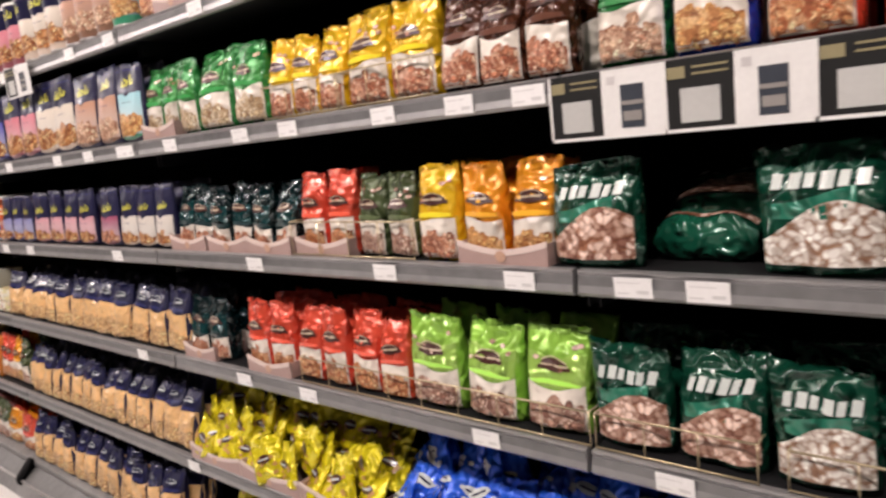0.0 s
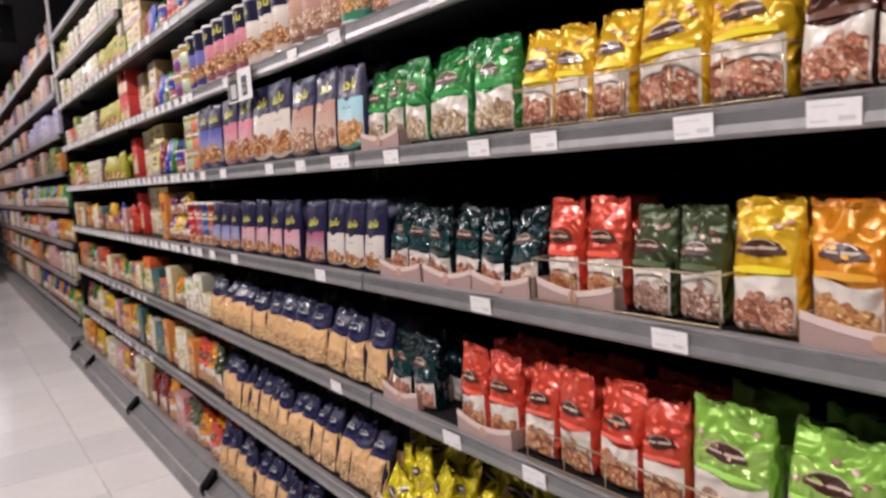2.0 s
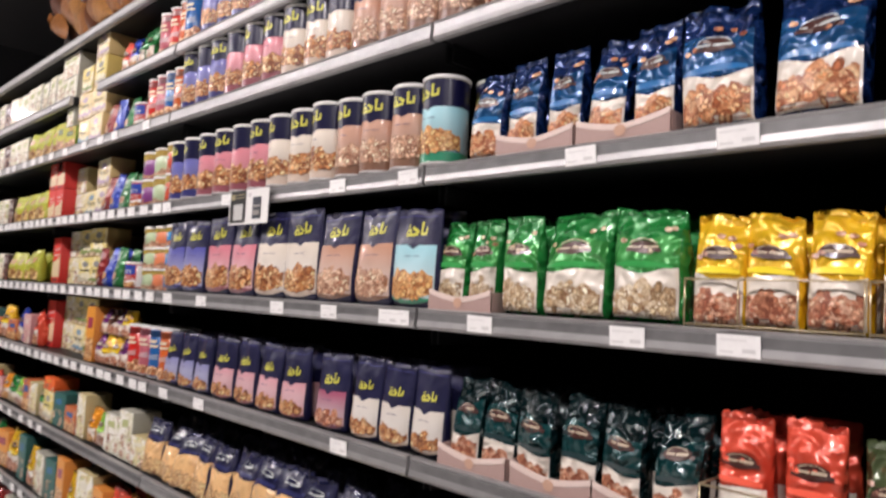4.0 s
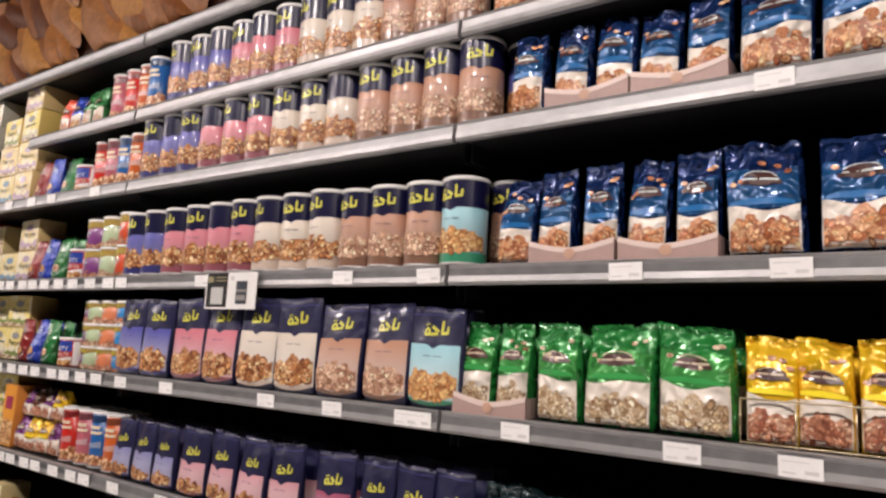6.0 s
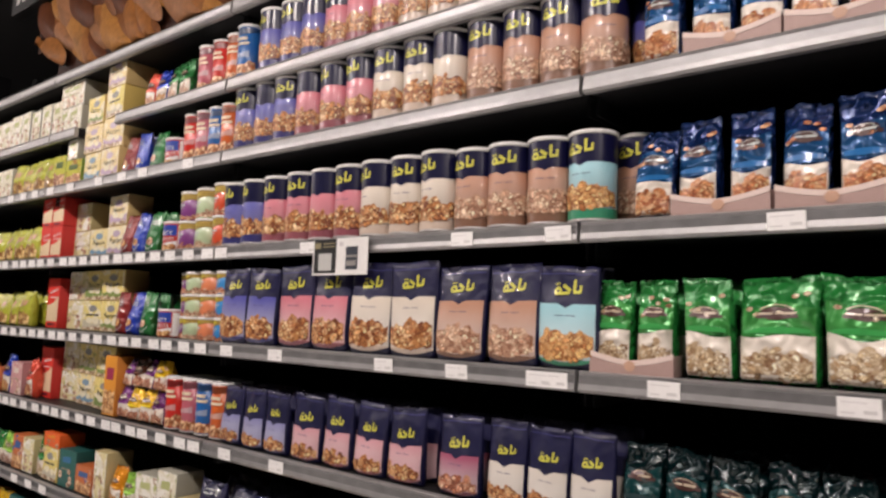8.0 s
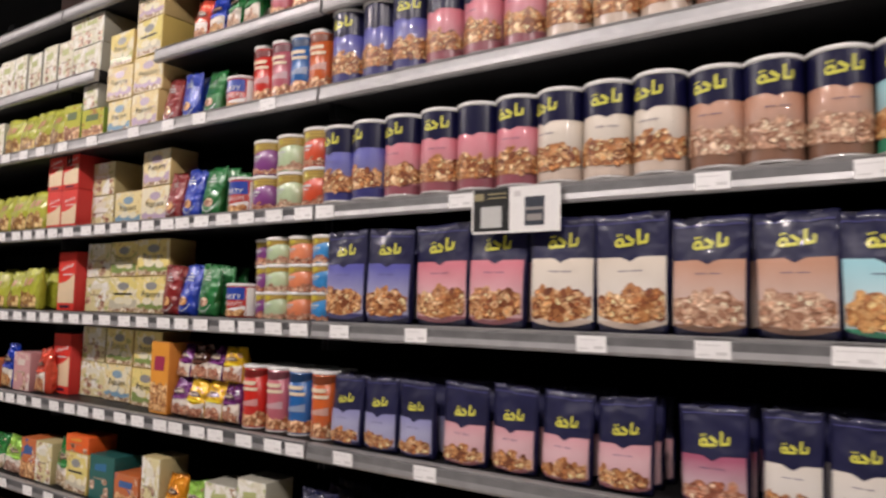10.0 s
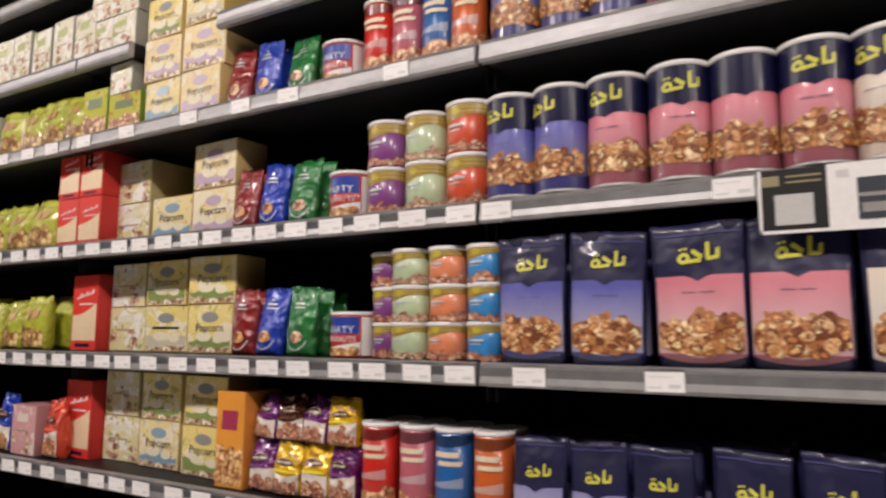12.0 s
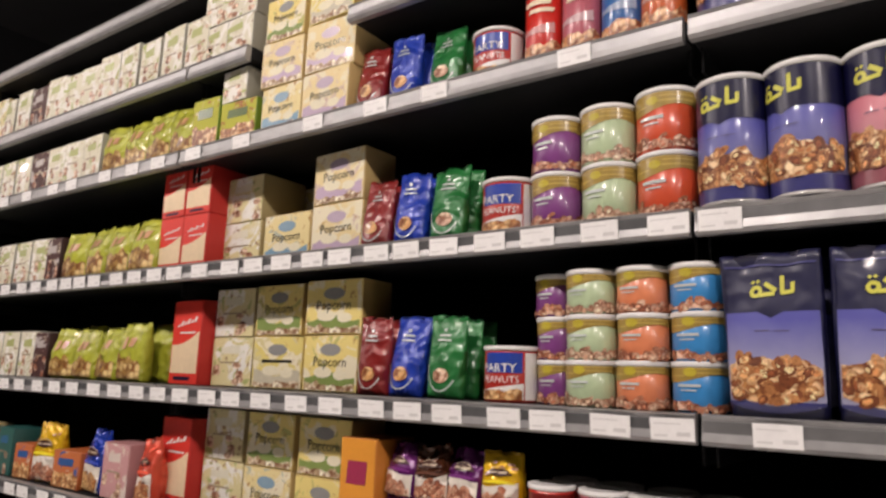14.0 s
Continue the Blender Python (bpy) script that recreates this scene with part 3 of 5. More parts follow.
def window_bag(seed, w=0.17, h=0.185, d=0.07, fill=WALNUT):
    """A dark green bag with a clear lower window and silver block lettering drawn as bars."""
    thing = root("nut_bag", "dark green bag with silver blocks and a clear window of nuts", "snack bag", "dark green nut bags")
    S, thick, width, crease = bag_surface(w, h, d, 2.6, seed, 0.4, 0.0, 0.05, 0.008)
    part("body", bag_body(w, h, d, 2.6, S, thick, width, crease), foil("pine", (0.006, 0.075, 0.045), 0.25), thing)
    e = w * 0.45
    part("window", patch_bm(S, -e, e, h * 0.10, h * 0.42, 14, 6, 0.0026, top=lambda u: 0.03 * math.sin(u * 26 + 1.0)), fill, thing, "clear window full of nuts")
    letters = []
    for k in range(6):
        u = -w * 0.36 + k * w * 0.125
        letters += bar(u, u + w * (0.075 + 0.02 * (k % 2)), h * (0.685 + 0.006 * (k % 3)), h * (0.80 + 0.010 * (k % 2)), 0.004, 2)
    part("block_mark", flat_bm(S, letters, 0.0038), ink("dim silver", (0.66, 0.70, 0.67), 0.25), thing, "silver block mark")
    # lighter green patch: the film's reflection painted on as colour
    part("sheen_band", patch_bm(S, -e * 0.8, e * 0.6, h * 0.46, h * 0.64, 12, 6, 0.0024, top=lambda u: 0.01 * math.sin(u * 30)), foil("sheen green", (0.04, 0.24, 0.16), 0.2), thing)
    return thing, d


def lathe(r_z, n=32):
    return ring_bm([[Vector((r * math.cos(math.tau * i / n), r * math.sin(math.tau * i / n), z)) for i in range(n)] for r, z in r_z])


def can_surface(r):
    return lambda u, v, lift=0.0: Vector(((r + lift) * math.sin(u / r), -(r + lift) * math.cos(u / r), v))


def tall_can(key, seed, r=0.0495, h=0.196):
    """A composite nut can: navy band, coloured wall, white lid."""
    colour, nuts, words = POUCH[key]
    thing = root("nut_can", f"navy and {words} tall nut can with a white lid", "snack can", "navy-topped nut cans")
    S = can_surface(r)
    turn = math.pi * r
    part("wall", lathe([(r - 0.002, 0.0), (r, 0.003), (r, h - 0.008), (r - 0.002, h - 0.006)]), ink_fade(key + " can", tuple(0.62 * c + 0.15 for c in colour), colour, h * 0.30, h * 0.62), thing)
    part("foot_band", patch_bm(S, -turn, turn, 0.006, h * 0.14, 40, 1, 0.0006), ink(key + " foot", {"white": (0.62, 0.52, 0.44), "teal": (0.07, 0.33, 0.20)}.get(key, tuple(0.55 * c for c in colour)), 0.3), thing)
    part("foot_rim", lathe([(r - 0.003, 0), (r + 0.0018, 0.0005), (r + 0.002, 0.004), (r, 0.006)]), CHROME, thing)
    band = part("navy_band", patch_bm(S, -turn, turn, h * 0.645, h - 0.009, 40, 2, 0.0008, bottom=lambda u: -0.007 * max(0, 1 - abs(u) / 0.014)), NAVYINK, thing, "navy printed band")
    nut_heap(S, -turn * 0.5, turn * 0.5, h * 0.13, h * 0.40, seed, nuts, thing, "printed heap of mixed nuts", 0.0013, lambda u: heap_top(seed, 0.014)(u) - 3.0 * u * u, lambda u: 1.6 * u * u, r * 0.19, 56)
    if seed % 4 != 3:
        part("emblem", flat_bm(S, mark_shapes(0.0, h * 0.80, r * 1.22), 0.0018), LIMEDIM, band, "lime yellow maker's mark")
        part("caption", flat_bm(S, bar(-r * 0.4, -r * 0.05, h * 0.515, h * 0.522, 0, 4) + bar(r * 0.05, r * 0.42, h * 0.515, h * 0.522, 0, 4), 0.0016), ink("caption slate", (0.16, 0.14, 0.24)), thing)
    part("lid", lathe([(r + 0.0025, h - 0.009), (r + 0.003, h - 0.002), (r + 0.001, h), (r - 0.003, h + 0.0005), (r - 0.005, h - 0.003)]), LID, thing, "white plastic lid")
    return thing, 2 * r


SHORT = {
    "purple": ((0.26, 0.08, 0.27), "purple"), "mint": ((0.50, 0.60, 0.40), "mint green"), "orange": ((0.75, 0.29, 0.15), "orange"),
    "blue": ((0.07, 0.31, 0.62), "bright blue"), "red": ((0.66, 0.12, 0.05), "red"),
}


def short_can(key, seed, r=0.047, h=0.079):
    colour, words = SHORT[key]
    thing = root("nut_can", f"{words} and gold short nut can with a white lid", "snack can", words + " short nut cans")
    S = can_surface(r)
    turn = math.pi * r
    part("wall", lathe([(r - 0.002, 0.0), (r, 0.003), (r, h - 0.006), (r - 0.002, h - 0.005)]), ink("short " + key, colour, 0.35), thing)
    gold = part("gold_band", patch_bm(S, -turn, turn, h * 0.66, h - 0.007, 36, 2, 0.0008, bottom=lambda u: 0.006 * math.sin(u * 45)), ink("old gold", (0.44, 0.32, 0.10), 0.3), thing, "gold printed band")
    nut_heap(S, -turn * 0.7, turn * 0.7, h * 0.05, h * 0.16, seed, PALE if key == "mint" else ROSY, thing, "printed nuts", 0.0013, heap_top(seed, 0.010), None, 0.0062, 60, spill=6.0)
    part("gold_leaf", flat_bm(S, bar(-r * 1.2, -r * 0.35, h * 0.70, h * 0.725, 0, 6) + bar(r * 0.05, r * 1.2, h * 0.76, h * 0.785, 0, 6) + bar(r * 0.1, r * 1.2, h * 0.84, h * 0.86, 0, 6), 0.0016), ink("bright gold", (0.62, 0.48, 0.16), 0.3), gold)
    part("emblem", flat_bm(S, oval(-r * 0.15, h * 0.79, 0.010, 0.007), 0.0018), ink("crest", (0.55, 0.46, 0.06)), gold)
    part("caption", flat_bm(S, bar(-r * 0.62, r * 0.2, h * 0.50, h * 0.55, 0, 5) + bar(-r * 0.5, r * 0.05, h * 0.42, h * 0.445, 0, 4), 0.0018), SILVER, thing)
    part("lid", lathe([(r + 0.001, h - 0.009), (r + 0.0028, h - 0.007), (r + 0.0028, h - 0.001), (r + 0.001, h), (r - 0.004, h), (r - 0.006, h - 0.002)]), LID, thing, "white plastic lid")
    return thing, 2 * r


def party_can(key, seed, r=0.046, h=0.086):
    thing = root("peanut_can", "red, white and blue party peanuts can with a white lid", "snack can", "party peanut cans")
    S = can_surface(r)
    part("wall", lathe([(r - 0.002, 0.0), (r, 0.003), (r, h - 0.006), (r - 0.002, h - 0.005)]), ink("party red", (0.50, 0.05, 0.035), 0.35), thing)
    part("blue_field", patch_bm(S, -r * 0.6, r * 0.9, h * 0.52, h * 0.88, 16, 3, 0.0008), ink("party blue", (0.03, 0.08, 0.40)), thing)
    part("white_field", patch_bm(S, r * 1.0, r * 2.2, h * 0.05, h * 0.88, 14, 3, 0.0008), WHITE, thing)
    part("lower_field", patch_bm(S, -r * 1.2, r * 0.95, h * 0.05, h * 0.27, 18, 3, 0.0010, top=lambda u: 0.15 * u), WHITE, thing)
    part("nut_picture", patch_bm(S, -r * 0.8, r * 0.9, h * 0.05, h * 0.22, 16, 3, 0.0015, top=heap_top(seed, 0.005)), GOLD, thing)
    part("lettering", words_bm(S, "PARTY", 0.0, h * 0.60, 0.0215), WHITE, thing, "white words PARTY PEANUTS")
    part("lettering", words_bm(S, "PEANUTS", 0.002, h * 0.40, 0.0165), WHITE, thing)
    part("lid", lathe([(r + 0.001, h - 0.008), (r + 0.0028, h - 0.006), (r + 0.0028, h - 0.001), (r + 0.001, h), (r - 0.004, h), (r - 0.006, h - 0.002)]), LID, thing, "white plastic lid")
    return thing, 2 * r


TUBE = {"red": (0.60, 0.04, 0.025), "rose": (0.52, 0.16, 0.20), "blue": (0.03, 0.16, 0.42), "orange": (0.62, 0.16, 0.04)}


def tube_can(key, seed, r=0.037, h=0.17):
    thing = root("snack_tube", f"slim {key} coated-peanut tube can with a clear lid", "snack can", "slim tube cans")
    S = can_surface(r)
    part("wall", lathe([(r - 0.002, 0.0), (r, 0.003), (r, h - 0.006), (r - 0.002, h - 0.005)]), ink("tube " + key, TUBE[key], 0.3), thing)
    part("upper_band", patch_bm(S, -r * 2.4, r * 2.4, h * 0.80, h * 0.93, 24, 2, 0.0008, bottom=lambda u: 3 * u * u), ink("tube deep " + key, tuple(c * 0.35 for c in TUBE[key])), thing)
    part("title", flat_bm(S, bar(-r * 0.75, r * 0.65, h * 0.69, h * 0.75, 0.004, 6) + bar(-r * 0.5, r * 0.8, h * 0.60, h * 0.65, 0.004, 6), 0.0018), CREAM, thing)
    part("nut_picture", patch_bm(S, -r * 1.5, r * 1.5, h * 0.05, h * 0.24, 18, 4, 0.0013, top=heap_top(seed, 0.012)), AMBER, thing)
    part("pale_flash", patch_bm(S, -r * 0.9, r * 0.9, h * 0.36, h * 0.44, 12, 2, 0.0011, top=lambda u: 0.2 * u), ink("tube flash " + key, tuple(0.5 * c + 0.3 for c in TUBE[key])), thing)
    part("lid", lathe([(r + 0.001, h - 0.008), (r + 0.0025, h - 0.006), (r + 0.0025, h), (r - 0.003, h + 0.001), (r - 0.005, h - 0.002)]), LID, thing, "white plastic lid")
    part("foot_rim", lathe([(r - 0.003, 0), (r + 0.0015, 0.0005), (r + 0.0015, 0.004), (r, 0.005)]), CHROME, thing)
    return thing, 2 * r


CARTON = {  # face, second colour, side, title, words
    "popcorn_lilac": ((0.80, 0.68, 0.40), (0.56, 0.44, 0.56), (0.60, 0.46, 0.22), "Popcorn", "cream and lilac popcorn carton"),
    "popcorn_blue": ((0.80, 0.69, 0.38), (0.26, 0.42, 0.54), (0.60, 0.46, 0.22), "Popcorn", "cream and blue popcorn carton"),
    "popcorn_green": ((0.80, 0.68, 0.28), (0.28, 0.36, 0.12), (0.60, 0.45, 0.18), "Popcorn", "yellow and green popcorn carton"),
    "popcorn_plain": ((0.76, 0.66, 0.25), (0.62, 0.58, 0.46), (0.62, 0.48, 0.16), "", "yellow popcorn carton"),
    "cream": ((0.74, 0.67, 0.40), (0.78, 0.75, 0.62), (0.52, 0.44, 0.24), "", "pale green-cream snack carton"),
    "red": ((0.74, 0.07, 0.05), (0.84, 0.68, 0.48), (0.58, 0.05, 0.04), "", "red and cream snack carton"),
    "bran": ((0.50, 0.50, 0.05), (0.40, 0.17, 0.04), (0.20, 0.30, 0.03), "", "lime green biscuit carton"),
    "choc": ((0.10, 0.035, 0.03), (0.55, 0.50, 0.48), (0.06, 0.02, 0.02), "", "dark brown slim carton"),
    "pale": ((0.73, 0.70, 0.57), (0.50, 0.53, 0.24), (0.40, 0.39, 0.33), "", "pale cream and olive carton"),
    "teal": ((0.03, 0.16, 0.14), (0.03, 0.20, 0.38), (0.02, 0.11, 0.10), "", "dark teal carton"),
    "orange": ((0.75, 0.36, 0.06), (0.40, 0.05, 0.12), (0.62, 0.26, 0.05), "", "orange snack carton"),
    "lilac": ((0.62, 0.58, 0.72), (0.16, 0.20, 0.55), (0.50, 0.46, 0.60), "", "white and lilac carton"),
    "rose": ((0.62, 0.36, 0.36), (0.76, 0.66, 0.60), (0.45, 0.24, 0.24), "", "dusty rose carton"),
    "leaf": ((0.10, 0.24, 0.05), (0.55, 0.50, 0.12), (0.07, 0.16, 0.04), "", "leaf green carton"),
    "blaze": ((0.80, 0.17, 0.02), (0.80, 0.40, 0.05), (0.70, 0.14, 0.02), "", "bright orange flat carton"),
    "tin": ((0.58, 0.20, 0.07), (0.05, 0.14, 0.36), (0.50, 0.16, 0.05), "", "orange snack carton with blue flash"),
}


def carton_print(key, face, second):
    """The busy fronts of food cartons; plain ones keep their flat colour."""
    if key.startswith("popcorn"):
        return print_card(key, face, [((0.82, 0.76, 0.58), 16.0, 0.52), (tuple(0.5 * a + 0.5 * b for a, b in zip(face, second)), 22.0, 0.58), ((0.52, 0.32, 0.12), 42.0, 0.64)])
    if key in ("cream", "pale"):
        return print_card(key, face, [((0.84, 0.82, 0.76), 18.0, 0.50), ((0.46, 0.50, 0.20), 24.0, 0.60), ((0.40, 0.26, 0.15), 36.0, 0.62)])
    if key in ("bran", "lilac", "rose", "leaf", "choc", "tin"):
        return print_card(key, face, [(second, 20.0, 0.57), ((0.70, 0.62, 0.50), 38.0, 0.63)])
    return card(key + " face", face, 0.38)


def carton(key, seed, w=0.14, h=0.10, d=0.19):
    face, second, side, title, words = CARTON[key]
    thing = root("carton", words + " standing on a shelf", "carton", words + "s")
    S = lambda u, v, lift=0.0: Vector((u, -d / 2 - lift, v))
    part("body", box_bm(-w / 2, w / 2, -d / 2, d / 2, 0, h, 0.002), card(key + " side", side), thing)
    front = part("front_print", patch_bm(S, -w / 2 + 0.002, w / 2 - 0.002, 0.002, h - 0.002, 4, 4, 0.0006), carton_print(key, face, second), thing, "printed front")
    e = w * 0.46
    accent = ink(key + " accent", second)
    if key.startswith("popcorn"):
        part("emblem", flat_bm(S, oval(0.0, h * 0.74, w * 0.19, h * 0.11), 0.0012), ink(key + " oval", (0.34, 0.34, 0.33) if key in ("popcorn_green", "popcorn_plain") else tuple(c * 0.8 + 0.1 for c in second)), front)
        if title:
            part("lettering", words_bm(S, title, 0.0, h * 0.52, w * 0.18, 0.0018), BLACKINK, front, "black word Popcorn")
        else:
            part("caption", flat_bm(S, bar(-w * 0.3, w * 0.3, h * 0.50, h * 0.55), 0.0018), BLACKINK, front)
        part("colour_wave", patch_bm(S, -e, e, h * 0.10, h * 0.30, 12, 3, 0.0012, top=lambda u: 0.008 * math.sin(u * 50 + seed)), accent, front)
        part("corn_picture", patch_bm(S, -e, e, h * 0.03, h * 0.14, 12, 3, 0.0018, top=heap_top(seed, 0.01)), SEED, front, "printed popcorn")
        part("pale_burst", flat_bm(S, oval(-w * 0.12, h * 0.34, w * 0.17, h * 0.10, 12) + oval(w * 0.2, h * 0.30, w * 0.13, h * 0.09, 10), 0.0015), card("pale burst", (0.80, 0.75, 0.58)), front)
    elif key in ("bran", "orange", "tin"):
        part("food_picture", patch_bm(S, -e, e, h * 0.03, h * 0.42, 12, 4, 0.0012, top=heap_top(seed, 0.014)), GOLD if key != "bran" else MIXED, front, "printed biscuits")
        part("title_block", flat_bm(S, bar(-w * 0.3, w * 0.25, h * 0.60, h * 0.80, 0.003), 0.0015), accent if key != "bran" else ink("bran title", (0.10, 0.16, 0.02)), front)
    elif key == "red":
        part("cream_field", patch_bm(S, -e, e, h * 0.13, h * 0.50, 12, 4, 0.0012, top=lambda u: 0.3 * u + 3 * u * u), accent, front, "cream printed field")
        part("title", flat_bm(S, sum((bar(w * (-0.32 + 0.115 * m), w * (-0.25 + 0.115 * m), h * (0.68 + 0.012 * m), h * (0.71 + 0.012 * m + 0.03 * (m % 2)), 0.006, 1) for m in range(6)), []) + bar(-w * 0.24, w * 0.30, h * 0.60, h * 0.62, 0.006), 0.0018), WHITE, front)
        part("caption", flat_bm(S, bar(-w * 0.3, w * 0.25, h * 0.05, h * 0.09), 0.0018), NAVYINK, front)
    else:
        part("front_block", patch_bm(S, -e * 0.6, e * 0.4, h * 0.66, h * 0.82, 6, 2, 0.0012, top=lambda u: 0.1 * u), accent, front)
        part("food_picture", flat_bm(S, sum((oval(w * 0.36 * math.cos(k * 2.1 + seed), h * (0.26 + 0.18 * math.sin(k * 1.3 + seed)), w * 0.10, h * 0.07, 9) for k in range(6)), []), 0.0015), PALE if key != "choc" else ROSY, front, "printed snacks")
        part("corner_fleck", flat_bm(S, bar(-w * 0.3, w * 0.2, h * 0.47, h * 0.50), 0.0017), ink("soft brown", (0.42, 0.34, 0.24)), front)
    return thing, d


def biscuit_bag(key, seed, w=0.115, h=0.14, d=0.06):
    """A small upright bag: lime film above, biscuits pictured on a pale field below."""
    thing = root("biscuit_bag", "lime green film bag with a picture of brown biscuits", "snack bag", "lime green biscuit bags")
    S, thick, width, crease = bag_surface(w, h, d, 2.8, seed, 0.45, 0.0, 0.03, 0.006)
    part("body", bag_body(w, h, d, 2.8, S, thick, width, crease), foil("pistachio", (0.46, 0.48, 0.05) if key == "lime" else (0.26, 0.38, 0.05), 0.5, 0.0, 0.3), thing)
    e = w * 0.46
    part("food_picture", patch_bm(S, -e, e, h * 0.05, h * 0.44, 14, 7, 0.0026, top=lambda u: heap_top(seed, 0.022)(u) - 0.6 * u * u / w), nut_print("biscuit", (0.30, 0.16, 0.04), (0.50, 0.31, 0.09), (0.62, 0.45, 0.18), 60.0), thing, "printed heap of biscuits")
    part("title_block", flat_bm(S, bar(-w * 0.20, -w * 0.05, h * 0.56, h * 0.76, 0.003, 2) + bar(w * 0.02, w * 0.20, h * 0.60, h * 0.76, 0.003, 2), 0.003), ink("biscuit title", ((0.55, 0.55, 0.36), (0.22, 0.34, 0.36), (0.58, 0.34, 0.18))[seed % 3]), thing)
    part("top_band", patch_bm(S, -e, e, h * 0.86, h * 0.97, 12, 2, 0.0022), foil("meadow", (0.48, 0.50, 0.06), 0.45, 0.0, 0.2), thing)
    return thing, d


def tray(key, seed, w=0.16, h=0.042, d=0.16):
    """A shelf-ready card tray whose front lip dips in the middle."""
    thing = root("display_tray", "plum card display tray with a dipped front lip", "card tray", "card display trays")
    n = 14
    dip = lambda u: h * (0.62 + 0.38 * (abs(2 * u / w)) ** 1.6)
    us = [-w / 2 + w * i / n for i in range(n + 1)]
    rows = [[Vector((u, -d / 2, 0)) for u in us], [Vector((u, -d / 2, dip(u))) for u in us], [Vector((u, -d / 2 + 0.003, dip(u))) for u in us], [Vector((u, -d / 2 + 0.003, 0.003)) for u in us]]
    part("front", grid_bm(rows[:2]), TRAYCARD, thing, smooth=False)
    part("lip", grid_bm([[p + Vector((0, -0.0012, -0.010 if k == 0 else 0.0)) for p in rows[1]] for k in range(2)] + [rows[2], rows[3]]), TRAYLIP, thing, "pale folded card lip", smooth=False)
    part("base", box_bm(-w / 2, w / 2, -d / 2 + 0.003, d / 2, 0, 0.003), TRAYCARD, thing, smooth=False)
    for sx in (-1, 1):
        x = sx * w / 2
        part("side", box_bm(min(x, x - sx * 0.003), max(x, x - sx * 0.003), -d / 2 + 0.003, d / 2, 0.003, h * 0.9), TRAYCARD, thing, smooth=False)
    part("badge", flat_bm(lambda u, v, l=0: Vector((u, -d / 2 - l, v)), oval(0, h * 0.36, 0.011, 0.010), 0.002), ink("badge", (0.60, 0.40, 0.30)), thing)
    return thing, d


def wire_front(w, h=0.062, step=0.09):
    """A low brass wire fence at the shelf edge."""
    thing = root("shelf_fence", "low brass-toned wire fence along a shelf edge", "wire fence", "wire shelf fences")
    for z in (0.004, h):
        part("rail_wire", rod_bm([(0, 0, z), (w, 0, z)], 0.0017), WIRE, thing)
    k = max(2, round(w / step))
    for i in range(k + 1):
        part("post_wire", rod_bm([(w * i / k, 0, 0.0), (w * i / k, 0, h)], 0.0011), WIRE, thing)
    for x in (0, w):
        part("return_wire", rod_bm([(x, 0, h), (x, 0.12, h)], 0.0015), WIRE, thing)
    return thing


# ---- stocking the shelves ----
BUILT = {}
NEAR = FRONT + 0.004
SETBACK = 0.022  # packs of the popcorn bay and beyond stand further in


def put(maker, key, x, level, y=None, rz=0.0, lean=0.0, lift=0.0, variants=6, plain=False, roll=0.0, **size):
    """Stand one pack on a shelf, its front at y."""
    pick = random.randrange(variants)
    PLAIN[0] = plain
    sig = (maker, key, pick, plain, tuple(sorted(size.items())))
    z = ZS[level] + lift
    if y is None:
        y = NEAR - (0.04 if level == 0 else 0.0)
    if x < -1.255:
        y += SETBACK
    made = BUILT.get(sig)
    if made is None:
        ob, d = maker(key, pick, **size)
        PLAIN[0] = False
        BUILT[sig] = (ob, d)
        m = pose(x, y + d / 2, z, lean, roll, rz)
        ob.matrix_basis = m
        return d
    PLAIN[0] = False
    ob, d = made
    soft = maker in (film_bag, arc_pouch, stand_pouch, biscuit_bag)
    copy_thing(ob, pose(x, y + d / 2, z, lean, roll, rz) @ Matrix.Diagonal((random.uniform(0.96, 1.03), 1, random.uniform(0.955, 1.035), 1) if soft else (1, 1, 1, 1)))
    return d


def run(maker, keys, level, x0, x1, rows=1, gap=0.012, twist=4.0, y=None, lean=0.0, **size):
    """A row of packs between two places on a shelf, some rows deep."""
    keys = keys.split()
    pitch = (x1 - x0) / len(keys)
    for i, key in enumerate(keys):
        back = NEAR - (0.04 if level == 0 else 0.0) if y is None else y
        for r in range(rows):
            jit = random.uniform(-0.004, 0.004)
            d = put(maker, key, x0 + pitch * (i + 0.5) + jit + 0.003 * r, level, back + random.uniform(0, 0.006), random.uniform(-twist, twist), lean + (random.uniform(-4, 2) if maker in (film_bag, arc_pouch) else 0), plain=r > 0, **size)
            back += d + gap


def stack(maker, key, level, x, high, step, y=None, **size):
    for k in range(high):
        put(maker, key, x + random.uniform(-0.003, 0.003), level, y, random.uniform(-3, 3), lift=k * step, **size)


def fence(level, x0, x1, h=0.062):
    f = wire_front(x1 - x0, h)
    f.location = (x0, FRONT + 0.003, ZS[level])


# level 4: pouches, then green, yellow and brown bags
run(stand_pouch, "periwinkle periwinkle", 4, -1.222, -0.958, 2, y=NEAR - 0.015, w=0.126, h=0.224)
run(stand_pouch, "pink pink white white", 4, -0.945, -0.37, 2, y=NEAR - 0.015, w=0.139, h=0.228)
run(stand_pouch, "tan tan", 4, -0.37, -0.095, 2, y=NEAR - 0.012, w=0.13, h=0.216)
run(stand_pouch, "teal", 4, -0.10, 0.035, 2, y=NEAR - 0.012, w=0.135, h=0.21)
put(tray, "plum", 0.105, 4, w=0.165)
run(film_bag, "green green", 4, 0.02, 0.19, 2, y=NEAR + 0.012, w=0.075, h=0.178, d=0.055)
